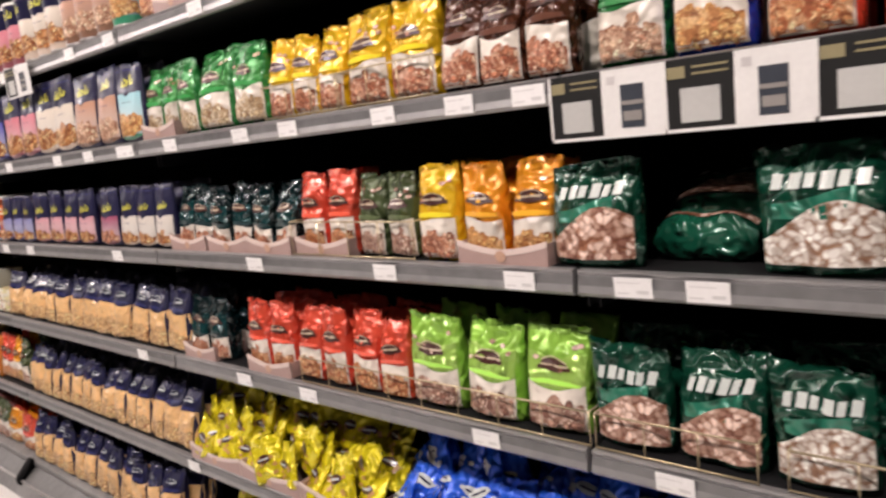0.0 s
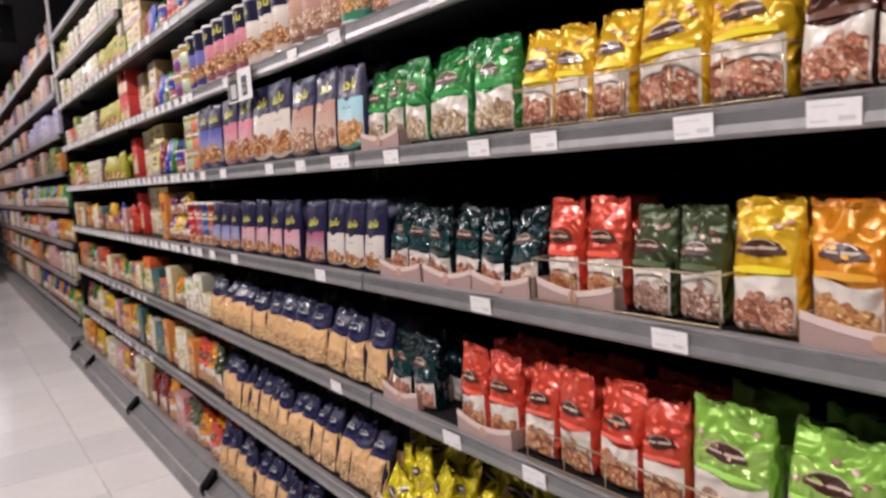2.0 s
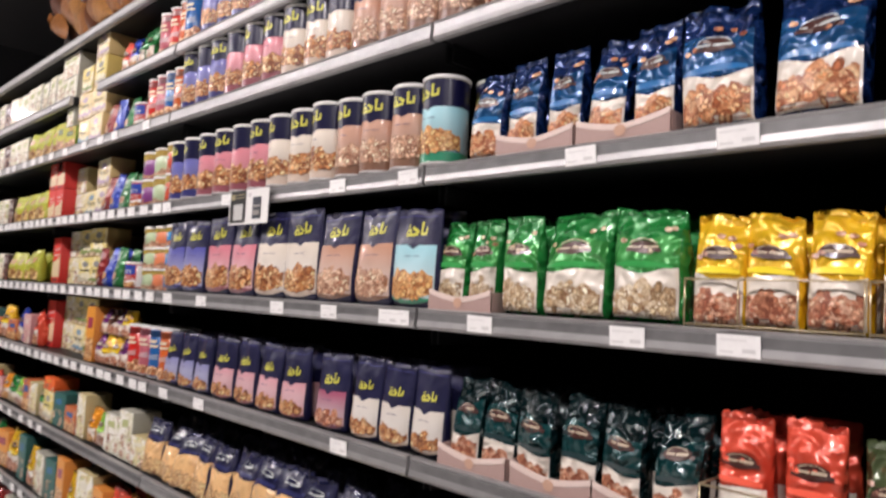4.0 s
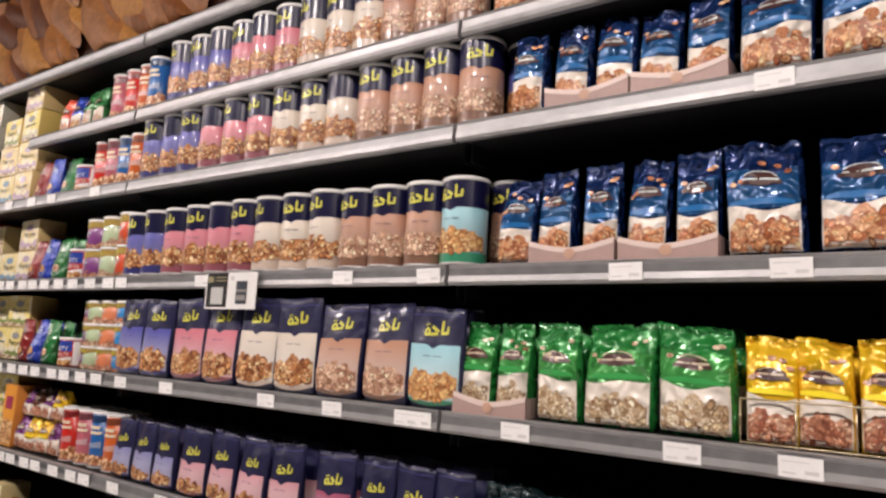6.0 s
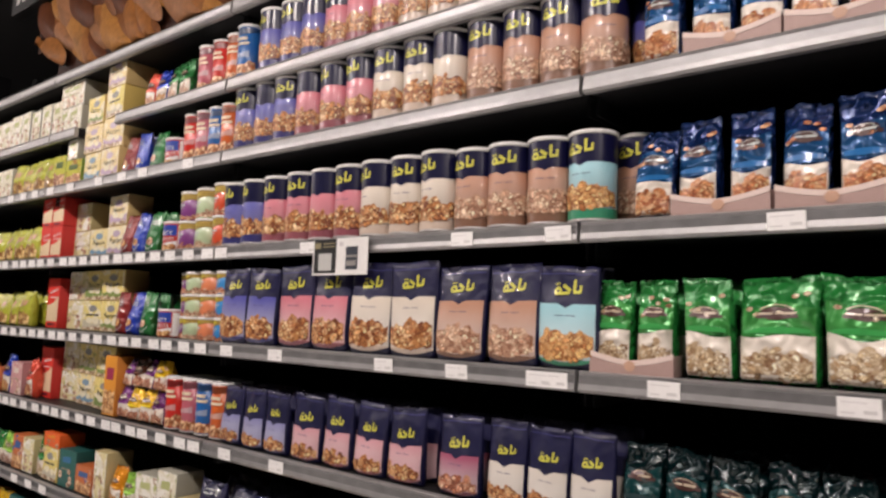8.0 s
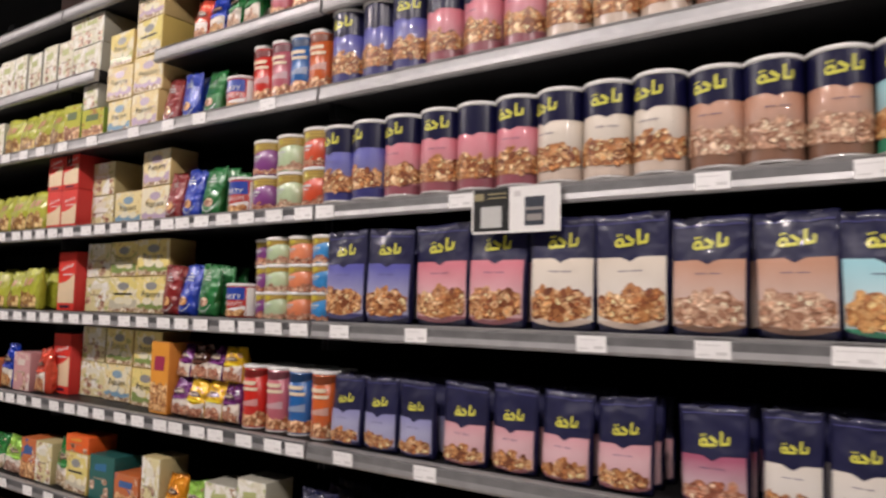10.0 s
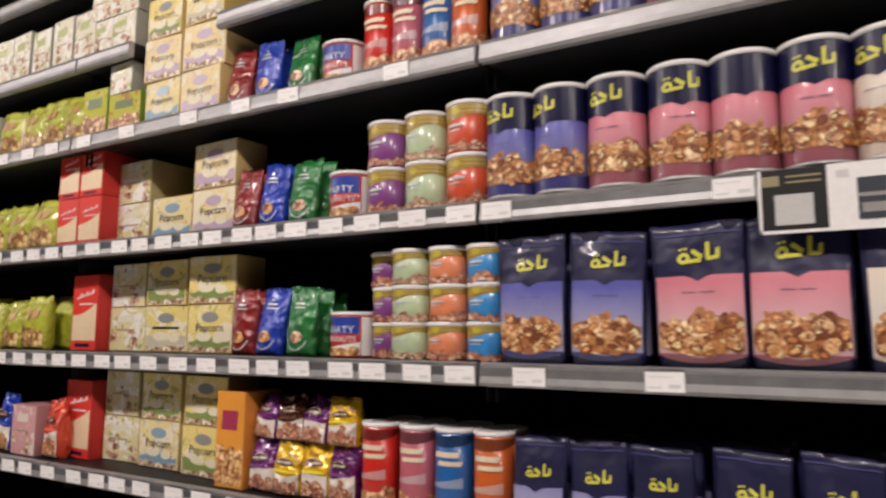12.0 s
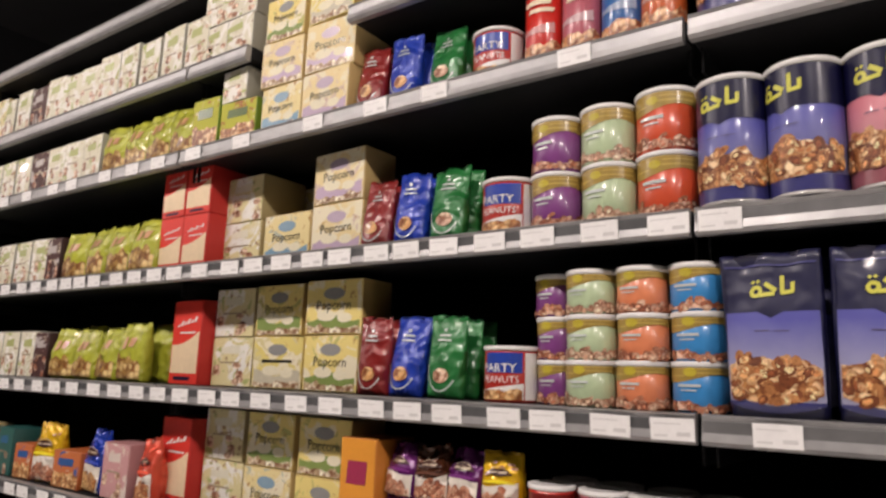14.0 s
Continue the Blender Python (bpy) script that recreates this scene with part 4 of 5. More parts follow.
run(film_bag, "green", 4, 0.20, 0.295, 2, w=0.088, h=0.182)
run(film_bag, "green green", 4, 0.295, 0.56, 2, w=0.13, h=0.186, d=0.075)
run(film_bag, "yellow yellow yellow", 4, 0.565, 0.805, 2, y=NEAR + 0.008, w=0.08, h=0.168)
fence(4, 0.565, 0.80, 0.07)
fence(4, 0.806, 1.045, 0.07)
run(film_bag, "yellow yellow", 4, 0.805, 1.045, 2, y=NEAR + 0.008, w=0.118, h=0.18, d=0.075)
run(film_bag, "brown brown brown", 4, 1.05, 1.32, 2, w=0.086, h=0.18)
run(film_bag, "emerald royal red", 4, 1.345, 1.69, 2, w=0.108, h=0.18, d=0.075)
run(film_bag, "red royal emerald yellow", 4, 1.70, 2.3, 1, w=0.14, h=0.19, d=0.075)

# level 5: tall cans, blue bags in trays
run(tall_can, "periwinkle periwinkle pink pink pink pink white white white", 5, -1.252, -0.345, 1, y=NEAR - 0.013, r=0.0505, twist=30, gap=0.006)
run(tall_can, "tan tan tan teal", 5, -0.343, 0.056, 1, y=NEAR - 0.013, r=0.0495, h=0.188, twist=30, gap=0.006)
put(tall_can, "tan", 0.066, 5, NEAR + 0.09)
run(film_bag, "blue", 5, 0.10, 0.178, 1, w=0.076, h=0.17)
for tx in (0.268, 0.447):
    put(tray, "plum", tx, 5, w=0.172)
run(film_bag, "blue blue", 5, 0.185, 0.355, 1, y=NEAR + 0.012, w=0.076, h=0.185)
run(film_bag, "blue blue", 5, 0.365, 0.535, 1, y=NEAR + 0.012, w=0.076, h=0.19)
run(film_bag, "blue blue", 5, 0.54, 0.80, 1, w=0.122, h=0.195, d=0.075)
run(film_bag, "blue brown brown brown", 5, 0.83, 1.27, 1, w=0.10, h=0.18)
run(film_bag, "brown green brown", 5, 1.33, 1.8, 1, w=0.14, h=0.18)

# level 6
run(tall_can, "periwinkle periwinkle periwinkle pink pink pink white white white tan tan tan tan", 6, -1.25, 0.075, 1, twist=30, gap=0.006)
put(tall_can, "periwinkle", 0.10, 6, NEAR + 0.08)
run(film_bag, "blue", 6, 0.125, 0.20, 1, w=0.075, h=0.17)
for tx in (0.29, 0.465):
    put(tray, "plum", tx, 6, w=0.17)
run(film_bag, "blue blue blue blue", 6, 0.205, 0.555, 1, y=NEAR + 0.012, w=0.078, h=0.18)
run(film_bag, "blue blue brown brown", 6, 0.56, 1.05, 1, w=0.118, h=0.18, d=0.075)

# level 7
run(tube_can, "rose red orange blue", 7, -1.52, -1.16, 1)
run(tall_can, "periwinkle periwinkle periwinkle pink pink pink white white white tan tan tan", 7, -1.14, 0.03, 1, twist=30, gap=0.006)
run(film_bag, "blue blue blue", 7, 0.06, 0.40, 1, w=0.10, h=0.165)

# level 3
run(tube_can, "red rose blue orange", 3, -1.55, -1.215, 2, gap=0.004)
run(stand_pouch, "periwinkle periwinkle periwinkle", 3, -1.205, -0.885, 3, w=0.098, h=0.172, split=0.52, gap=0.004)
run(stand_pouch, "pink pink pink pink", 3, -0.875, -0.40, 3, w=0.106, h=0.178, split=0.52, gap=0.004)
run(stand_pouch, "plum", 3, -0.365, -0.235, 3, w=0.114, h=0.178, split=0.52, gap=0.004)
run(stand_pouch, "white white white", 3, -0.22, 0.07, 3, w=0.092, h=0.178, split=0.52, gap=0.004)
for tx in (0.155, 0.335, 0.50):
    put(tray, "plum", tx, 3, w=0.168)
run(film_bag, "black black black black black black", 3, 0.07, 0.585, 2, y=NEAR + 0.012, w=0.078, h=0.165)
put(tray, "plum", 0.685, 3, y=NEAR + 0.004, w=0.17)
run(film_bag, "red red", 3, 0.60, 0.775, 2, y=NEAR + 0.016, w=0.075, h=0.175)
run(film_bag, "olive olive", 3, 0.795, 0.955, 2, y=NEAR + 0.008, w=0.075, h=0.165)
fence(3, 0.595, 0.957, 0.075)
run(film_bag, "yellow", 3, 0.962, 1.057, 2, w=0.092, h=0.175, d=0.07)
put(tray, "plum", 1.155, 3, w=0.185)
run(film_bag, "orange orange", 3, 1.06, 1.252, 2, y=NEAR + 0.012, w=0.088, h=0.175, d=0.07)


def dark_bag(key, seed, w=0.17, h=0.185, d=0.07):
    return window_bag(seed, w, h, d, CHALK if key == "seed" else WALNUT)


def slumped_bag(key, seed):
    """A dark green bag that lies on its back."""
    thing, d = window_bag(seed, 0.16, 0.19, 0.075, WALNUT)
    thing["label"] = "dark green nut bag lying on its back on a shelf"
    # brighter copy of the pine film: the highlight is put into the colour
    next(c for c in thing.children if c.name.startswith("body")).data.materials[0] = foil("lit pine", (0.014, 0.14, 0.085), 0.22)
    return thing, d


put(dark_bag, "walnut", 1.325, 3, w=0.15, h=0.165)
for k, (bx, by) in enumerate(((1.475, 0.035), (1.495, 0.06))):
    put(slumped_bag, "walnut", bx, 3, FRONT + by, 6 * k, -78.0, 0.03 + 0.03 * k)
put(dark_bag, "seed", 1.645, 3, w=0.155, h=0.17)
run(dark_bag, "walnut seed walnut", 3, 1.74, 2.45, 1)

# level 2
run(film_bag, "navy navy navy navy navy navy navy navy navy navy navy navy", 2, -1.30, 0.045, 3, gap=0.0, lean=-8, w=0.108, h=0.175, twist=14)
put(tray, "plum", 0.12, 2, w=0.15)
run(film_bag, "black black", 2, 0.05, 0.24, 2, y=NEAR + 0.012, w=0.085, h=0.165)
put(tray, "plum", 0.43, 2, w=0.17)
run(film_bag, "red red red red red", 2, 0.335, 0.80, 3, y=NEAR + 0.012, gap=0.0, w=0.085, h=0.175)
fence(2, 0.56, 1.30, 0.062)
run(film_bag, "red", 2, 0.80, 0.885, 3, y=NEAR + 0.012, gap=0.0, w=0.08, h=0.17)
run(film_bag, "lime lime lime", 2, 0.885, 1.285, 2, y=NEAR + 0.012, w=0.125, h=0.185, d=0.075)
run(dark_bag, "walnut walnut seed", 2, 1.295, 1.71, 2, y=NEAR + 0.012, w=0.13, h=0.178)
fence(2, 1.31, 1.56, 0.062)
fence(2, 1.60, 2.1, 0.062)
run(dark_bag, "walnut seed walnut", 2, 1.74, 2.4, 1, y=NEAR + 0.012)

# level 1
run(film_bag, "navy navy navy navy navy navy navy navy navy navy navy navy navy navy navy", 1, -1.30, -0.03, 3, gap=0.0, lean=-8, w=0.086, h=0.185, twist=14)
run(film_bag, "navy navy navy navy navy navy navy navy navy navy navy navy", 0, -1.25, -0.13, 3, gap=0.0, lean=-6, w=0.094, h=0.185, twist=14)
run(film_bag, "red red orange olive", 1, -1.62, -1.31, 2, w=0.075, h=0.2)
run(film_bag, "red orange red", 0, -1.75, -1.27, 2, w=0.14, h=0.14)


SNACK = {"yellow": ((0.80, 0.70, 0.015), "bright yellow"), "blue": ((0.03, 0.15, 0.74), "bright blue")}


def small_pack(key, seed, w=0.095, h=0.115, d=0.035):
    colour, words = SNACK[key]
    thing = root("snack_pack", f"small {words} pillow pack lying in a heap", "snack bag", words + " packs in a heap")
    S, thick, width, crease = bag_surface(w, h, d, 2.0, seed, 0.45, 0.03, 0.0, 0.008)
    part("body", bag_body(w, h, d, 2.0, S, thick, width, crease, 12, 22), foil("snack " + key, colour, 0.26), thing)
    part("emblem", flat_bm(S, oval(0, h * 0.52, w * 0.25, h * 0.10, 12), 0.0025), BROWNINK if key == "yellow" else SILVER, thing)
    part("caption", flat_bm(S, bar(-w * 0.18, w * 0.18, h * 0.50, h * 0.54), 0.0035), SILVER if key == "yellow" else NAVYINK, thing)
    part("specks", flat_bm(S, sum((oval(w * 0.3 * math.cos(k * 2.2 + seed), h * (0.35 + 0.2 * math.sin(k * 1.4)), 0.007, 0.005, 7) for k in range(8)), []), 0.0025), ink("snack nut", (0.55, 0.33, 0.10)) if key == "yellow" else SILVER, thing)
    return thing, d


for key, x0, x1, level in (("yellow", -0.01, 0.74, 1), ("blue", 0.77, 1.50, 1), ("yellow", 0.05, 1.2, 0)):
    count = int((x1 - x0) / 0.066)
    for r in range(3):
        for i in range(count):
            x = x0 + (i + 0.5 + 0.25 * (r % 2)) * (x1 - x0) / count
            put(small_pack, key, x, level, NEAR - 0.012 + 0.05 * r, random.uniform(-35, 35), random.uniform(-48, -5), 0.006 + 0.041 * r + random.uniform(0, 0.018), roll=random.uniform(-30, 30))


def heap_tray(x0, x1, level):
    """Card trays under the heap, with a bowed pale lip."""
    k = max(1, round((x1 - x0) / 0.25))
    for i in range(k):
        w = (x1 - x0) / k
        put(tray, "plum", x0 + w * (i + 0.5), level, FRONT - 0.003, w=round(w - 0.004, 4), h=0.05, d=0.3)


heap_tray(-0.01, 0.74, 1)
heap_tray(0.77, 1.27, 1)

# the popcorn bay: maroon, blue and green pouches, party cans, short cans, cartons
for level, (m0, b0, g0, p0), tin in ((4, (-1.895, -1.81, -1.72, -1.595), (0.048, 0.096)), (5, (-1.905, -1.82, -1.725, -1.605), (0.051, 0.104)), (6, (-1.94, -1.845, -1.745, -1.635), (0.050, 0.100))):
    for key, x in (("maroon", m0), ("royal", b0), ("emerald", g0)):
        run(arc_pouch, key, level, x - 0.04, x + 0.04, 3, gap=0.0, lean=-4, w=0.08, h=0.155, d=0.045)
    put(party_can, "party", p0, level, r=tin[0], h=tin[1])
    put(party_can, "party", p0 + 0.01, level, NEAR + 0.11, plain=True, r=tin[0], h=tin[1])
for key, x, y, r in (("purple", -1.513, 0.03, 0.037), ("mint", -1.44, 0.0, 0.0425), ("orange", -1.353, 0.0, 0.0405), ("blue", -1.267, 0.0, 0.042)):
    stack(short_can, key, 4, x, 3, 0.0735, NEAR + y, h=0.0735, r=r)
for key, x, r, h in (("purple", -1.503, 0.046, 0.100), ("mint", -1.41, 0.0475, 0.102), ("red", -1.31, 0.0495, 0.106)):
    stack(short_can, key, 5, x, 2, h, h=h, r=r)
run(tube_can, "red rose blue orange", 6, -1.565, -1.265, 1)

for level, keys in ((4, ("popcorn_green", "popcorn_plain")), (5, ("popcorn_lilac", "popcorn_blue")), (3, ("popcorn_green", "popcorn_blue"))):
    for k, (key, x) in enumerate(zip(keys, (-2.045, -2.235))):
        high = 1 if level == 5 and k else 2
        for n in range(high):
            now = key if n % 2 == 0 else keys[0]
            put(carton, now, x + random.uniform(-0.004, 0.004), level, NEAR + (0.05, 0.07)[k], rz=random.uniform(-3, 3), lift=0.122 * n, w=0.162, h=0.121, d=0.1)
    for n in range(2):
        put(carton, "cream", -2.418, level, NEAR + 0.085, rz=random.uniform(-2, 2), lift=0.122 * n, w=0.15, h=0.121, d=0.14)
        put(carton, "cream", -2.40, level, NEAR + 0.25, rz=random.uniform(-2, 2), plain=True, lift=0.122 * n, w=0.15, h=0.121, d=0.14)
for x, w, h, keys in ((-2.062, 0.152, 0.122, ("popcorn_lilac", "popcorn_lilac", "popcorn_plain", "popcorn_lilac")), (-2.22, 0.14, 0.118, ("popcorn_blue", "popcorn_lilac", "popcorn_green"))):
    for n, key in enumerate(keys):
        put(carton, key, x + random.uniform(-0.005, 0.005), 6, FRONT + 0.008 + random.uniform(0, 0.006), rz=random.uniform(-3, 3), lift=(h + 0.001) * n, w=w, h=h, d=0.13)
put(carton, "bran", -2.368, 6, rz=3, w=0.13, h=0.108, d=0.12)
put(carton, "pale", -2.385, 6, rz=-2, lift=0.109, w=0.10, h=0.088, d=0.1)
for n in range(2):
    put(carton, "pale", -2.40, 7, rz=random.uniform(-3, 3), lift=0.111 * n, w=0.14, h=0.11, d=0.13)

for level in (3, 4):
    put(carton, "red", -2.56, level, NEAR + 0.05, rz=-3, w=0.13, h=0.215, d=0.09)
    put(carton, "red", -2.55, level, NEAR + 0.145, rz=2, w=0.13, h=0.215, d=0.09)
    put(carton, "teal", -2.68, level, NEAR + 0.25, w=0.14, h=0.19, d=0.09)
for x in (-2.645, -2.54):
    for n in range(2):
        put(carton, "red", x, 5, NEAR + 0.03, rz=random.uniform(-2, 2), lift=0.146 * n, w=0.104, h=0.145, d=0.2)

# biscuit cartons of the next bay
for level in (4, 5):
    for x in (-2.75, -2.87, -2.99, -3.11):
        put(biscuit_bag, "lime" if x > -3.05 else "leaf", x, level, rz=random.uniform(-12, 12), lean=random.uniform(-6, 0), w=0.118, h=0.145 if x < -2.8 else 0.155)
        put(biscuit_bag, "leaf", x + 0.02, level, NEAR + 0.075, rz=random.uniform(-8, 8), plain=True, w=0.118, h=0.16)
    for x in (-2.75, -2.92):
        put(carton, "teal", x, level, NEAR + 0.16, w=0.15, h=0.165, d=0.08)
    put(carton, "choc", -3.22, level, w=0.085, h=0.135, d=0.06)
    for x in (-3.30, -3.42, -3.54, -3.66):
        put(carton, "pale", x, level, rz=random.uniform(-4, 4), w=0.11, h=0.14, d=0.06)
for level in (6, 7):
    keys = ("bran " if level == 6 else "pale ") + "bran bran bran bran pale pale pale choc pale pale pale"
    keys = keys.split()
    for k, key in enumerate(keys):
        if key == "bran" and level == 6 and k > 0:
            put(biscuit_bag, "lime", -2.50 - 0.112 * k - (0.07 if level == 7 else 0), level, rz=random.uniform(-8, 8), w=0.114, h=0.152)
        else:
            put(carton, "pale" if key == "bran" and level == 7 else key, -2.50 - 0.112 * k - (0.07 if level == 7 else 0), level, rz=random.uniform(-4, 4), w=0.106, h=random.uniform(0.15, 0.165) if level == 7 else 0.14, d=0.08)
for n in range(2):
    put(carton, "pale", -2.49, 7, lift=0.111 * n, w=0.105, h=0.11)
run(film_bag, "red royal emerald emerald", 7, -1.84, -1.53, 2, w=0.07, h=0.14, d=0.04)

# lower shelves of the far bays: mixed bags and cartons
put(carton, "orange", -1.905, 3, w=0.09, h=0.215, d=0.12)
run(film_bag, "purple yellow yellow purple", 3, -1.855, -1.56, 2, w=0.075, h=0.115, d=0.07)
for k, key in enumerate(("purple", "brown", "purple", "yellow")):
    put(film_bag, key, -1.82 + 0.072 * k, 3, NEAR + 0.012, random.uniform(-12, 12), -6, 0.112, w=0.075, h=0.10, d=0.06)
MIX = "rose orange tin pale cream popcorn_plain cream teal".split()
for level in (0, 1, 2, 3):
    x = -4.42
    while x < (-2.66 if level == 3 else -1.72 if level in (0, 1) else -1.36):
        w = random.choice((0.09, 0.11, 0.13) if level > 1 else (0.12, 0.15, 0.18))
        if level < 2 and random.random() < 0.16:
            x += w
            continue
        if level == 2 and -2.46 < x < -2.25:
            x = -2.25
            continue
        if random.random() < 0.5:
            put(carton, random.choice(MIX), x + w / 2, level, rz=random.uniform(-6, 6), w=w, h=random.choice((0.10, 0.14, 0.17) if level > 1 else (0.17, 0.20)), d=0.1)
        else:
            put(film_bag, random.choice(("lime", "orange", "yellow", "royal", "purple", "green", "olive", "red") if level > 1 else ("olive", "yellow", "maroon", "orange", "emerald", "yellow")), x + w / 2, level, rz=random.uniform(-8, 8), w=w * 0.92, h=random.choice((0.13, 0.165) if level > 1 else (0.17, 0.20)))
        x += w + random.uniform(0.004, 0.012)
for level in (4, 5, 6, 7):
    x = -4.42
    while x < -3.8:
        w = random.choice((0.10, 0.12, 0.14))
        put(carton, random.choice(("pale", "bran", "cream", "popcorn_plain", "red", "pale")), x + w / 2, level, rz=random.uniform(-4, 4), w=w, h=random.choice((0.11, 0.14, 0.17)), d=0.1)
        x += w + random.uniform(0.003, 0.01)

# ---- price tags and shelf signs ----


def price_tag(seed, w, h=0.031):
    thing = root("price_tag", "small white paper price tag in a shelf rail", "price tag", "price tags on the rails")
    S = lambda u, v, lift=0.0: Vector((u, -lift, v + 0.16 * lift))
    part("paper", box_bm(-w / 2, w / 2, -0.0012, 0.0004, -h / 2, h / 2), TAG, thing, smooth=False)
    lines = bar(-w * 0.42, w * 0.20, h * 0.22, h * 0.27) + bar(w * 0.10, w * 0.40, -h * 0.30, -h * 0.12) + bar(-w * 0.42, -w * 0.10, -h * 0.33, -h * 0.25)
    part("print", flat_bm(S, lines, 0.0015), card("faded print", (0.70, 0.69, 0.68)), thing)
    return thing


TAGS = {}


def tag_at(x, level, w=0.06):
    pick = random.randrange(2)
    m = pose(x + random.uniform(-0.004, 0.004), FRONT - 0.0095, ZS[level] - 0.0225, random.uniform(2, 6), random.uniform(-1.2, 1.2), 0)
    if (pick, w) not in TAGS:
        TAGS[pick, w] = price_tag(pick, w)
        TAGS[pick, w].matrix_basis = m
    else:
        copy_thing(TAGS[pick, w], m)


for level, places in ((4, (-1.155, -0.925, -0.515, -0.29, -0.085, -0.045, 0.178, 0.476, 0.65, 0.93, 1.11, 1.245)),
                      (5, (-1.21, -0.815, -0.29, -0.045, 0.38, 0.645)), (3, (-1.125, -0.895, -0.225, 0.46, 0.885, 1.20, 1.40, 1.51)),
                      (2, (-0.185, 0.34, 0.585, 1.09, 1.445)), (1, (0.01, 0.62)), (6, (-2.06, -1.88, -1.725, -1.435, 0.62))):
    for x in places:
        tag_at(x, level)
for level in (3, 4, 5):
    x = -1.285
    while x > -4.42:
        tag_at(x, level, 0.062)
        x -= random.uniform(0.075, 0.115)
for level in (1, 2, 6):
    x = -2.3
    while x > -4.42:
        tag_at(x, level, 0.062)
        x -= random.uniform(0.1, 0.2)


def shelf_sign(x0, level, widths, h=0.095):
    """Hanging rail cards: a black offer card with a pale square beside a white card with a pack picture."""
    z1 = ZS[level] - 0.004
    for k, w in enumerate(widths):
        dark = k % 2 == 0
        thing = root("shelf_card", "black offer card with a pale square hung on a rail" if dark else "white offer card with a can picture hung on a rail", "shelf sign", "offer cards on the rails")
        thing.location = (x0, FRONT - 0.016 - 0.002 * (k % 2), z1 - h)
        part("card", box_bm(0, w, -0.001, 0.0006, 0, h), card("black offer", (0.012, 0.012, 0.012)) if dark else WHITE, thing, smooth=False)
        S = lambda u, v, lift=0.0: Vector((u, -lift, v))
        if dark:
            part("pale_square", flat_bm(S, bar(w * 0.24, w * 0.80, h * 0.13, h * 0.60), 0.002), card("pale grey", (0.55, 0.55, 0.53)), thing)
            part("heading", flat_bm(S, bar(w * 0.06, w * 0.32, h * 0.74, h * 0.90) + bar(w * 0.42, w * 0.92, h * 0.86, h * 0.89) + bar(w * 0.42, w * 0.92, h * 0.77, h * 0.80), 0.002), card("dull gold", (0.34, 0.30, 0.18)), thing)
            part("border", flat_bm(S, bar(0, w * 0.05, 0, h) + bar(0, w, 0, h * 0.05), 0.0026), WHITE, thing)
        else:
            part("pack_picture", flat_bm(S, bar(w * 0.32, w * 0.70, h * 0.14, h * 0.76), 0.002), ink("picture slate", (0.07, 0.08, 0.10)), thing)
            part("picture_detail", flat_bm(S, bar(w * 0.33, w * 0.69, h * 0.47, h * 0.53) + bar(w * 0.36, w * 0.66, h * 0.24, h * 0.38), 0.003), ink("picture grey", (0.36, 0.34, 0.32)), thing)
            part("price", flat_bm(S, bar(w * 0.1, w * 0.24, h * 0.78, h * 0.90), 0.002), GREYINK, thing)
        x0 += w


shelf_sign(-0.778, 5, (0.090, 0.114))
shelf_sign(1.287, 4, (0.086, 0.09, 0.092, 0.09, 0.1, 0.09))

flag = root("shelf_label", "bent white paper label sticking out from a rail", "shelf label")
flag.location = (-2.99, FRONT - 0.012, ZS[2] - 0.05)
part("paper", grid_bm([[Vector((u, -0.03 * k - 0.012 * math.sin(3 * k), 0.06 * k - 0.03 * k * k)) for u in (0, 0.03, 0.07)] for k in (0, 0.3, 0.6, 0.9, 1.2)]), WHITE, flag)
part("print", grid_bm([[Vector((u, -0.03 * k - 0.012 * math.sin(3 * k) - 0.001, 0.06 * k - 0.03 * k * k)) for u in (0.012, 0.05)] for k in (0.25, 0.45)]), GREYINK, flag)

# ---- picture fascia over the top shelf ----
fascia = root("fascia_sign", "dark header panel printed with large brown almonds", "sign", kind="structure")
part("panel", box_bm(-2.95, 1.2, FRONT + 0.06, FRONT + 0.075, 2.60, 2.98, 0.003), card("fascia brown", (0.05, 0.02, 0.012)), fascia, smooth=False)
part("lower_panel", box_bm(-2.70, 1.2, FRONT + 0.06, FRONT + 0.075, 2.42, 2.598, 0.003), card("fascia brown", (0.05, 0.02, 0.012)), fascia, smooth=False)
part("top_strip", box_bm(-3.2, 1.2, FRONT + 0.012, FRONT + 0.075, 2.84, 2.98, 0.003), card("fascia black", (0.008, 0.008, 0.008)), fascia, "black strip over the picture", smooth=False)
part("strip_caption", flat_bm(lambda u, v, l=0: Vector((u, FRONT + 0.012 - l, v)), sum((bar(-3.14 + 0.07 * k, -3.10 + 0.07 * k, 2.88, 2.93, 0.004, 1) for k in range(6)), []), 0.002), GREYINK, fascia)
ALMOND = [surface("almond print %d" % k, c, 0.45, 0, 45, 0.4, 0.25, 9.0) for k, c in enumerate(((0.15, 0.052, 0.014), (0.21, 0.082, 0.022), (0.075, 0.022, 0.007), (0.22, 0.10, 0.045), (0.28, 0.125, 0.032)))]
for print_mat in ALMOND + [card("fascia brown", (0.05, 0.02, 0.012))]:
    print_mat.node_tree.nodes["Principled BSDF"].inputs["Specular IOR Level"].default_value = 0.08
rng = random.Random(5)
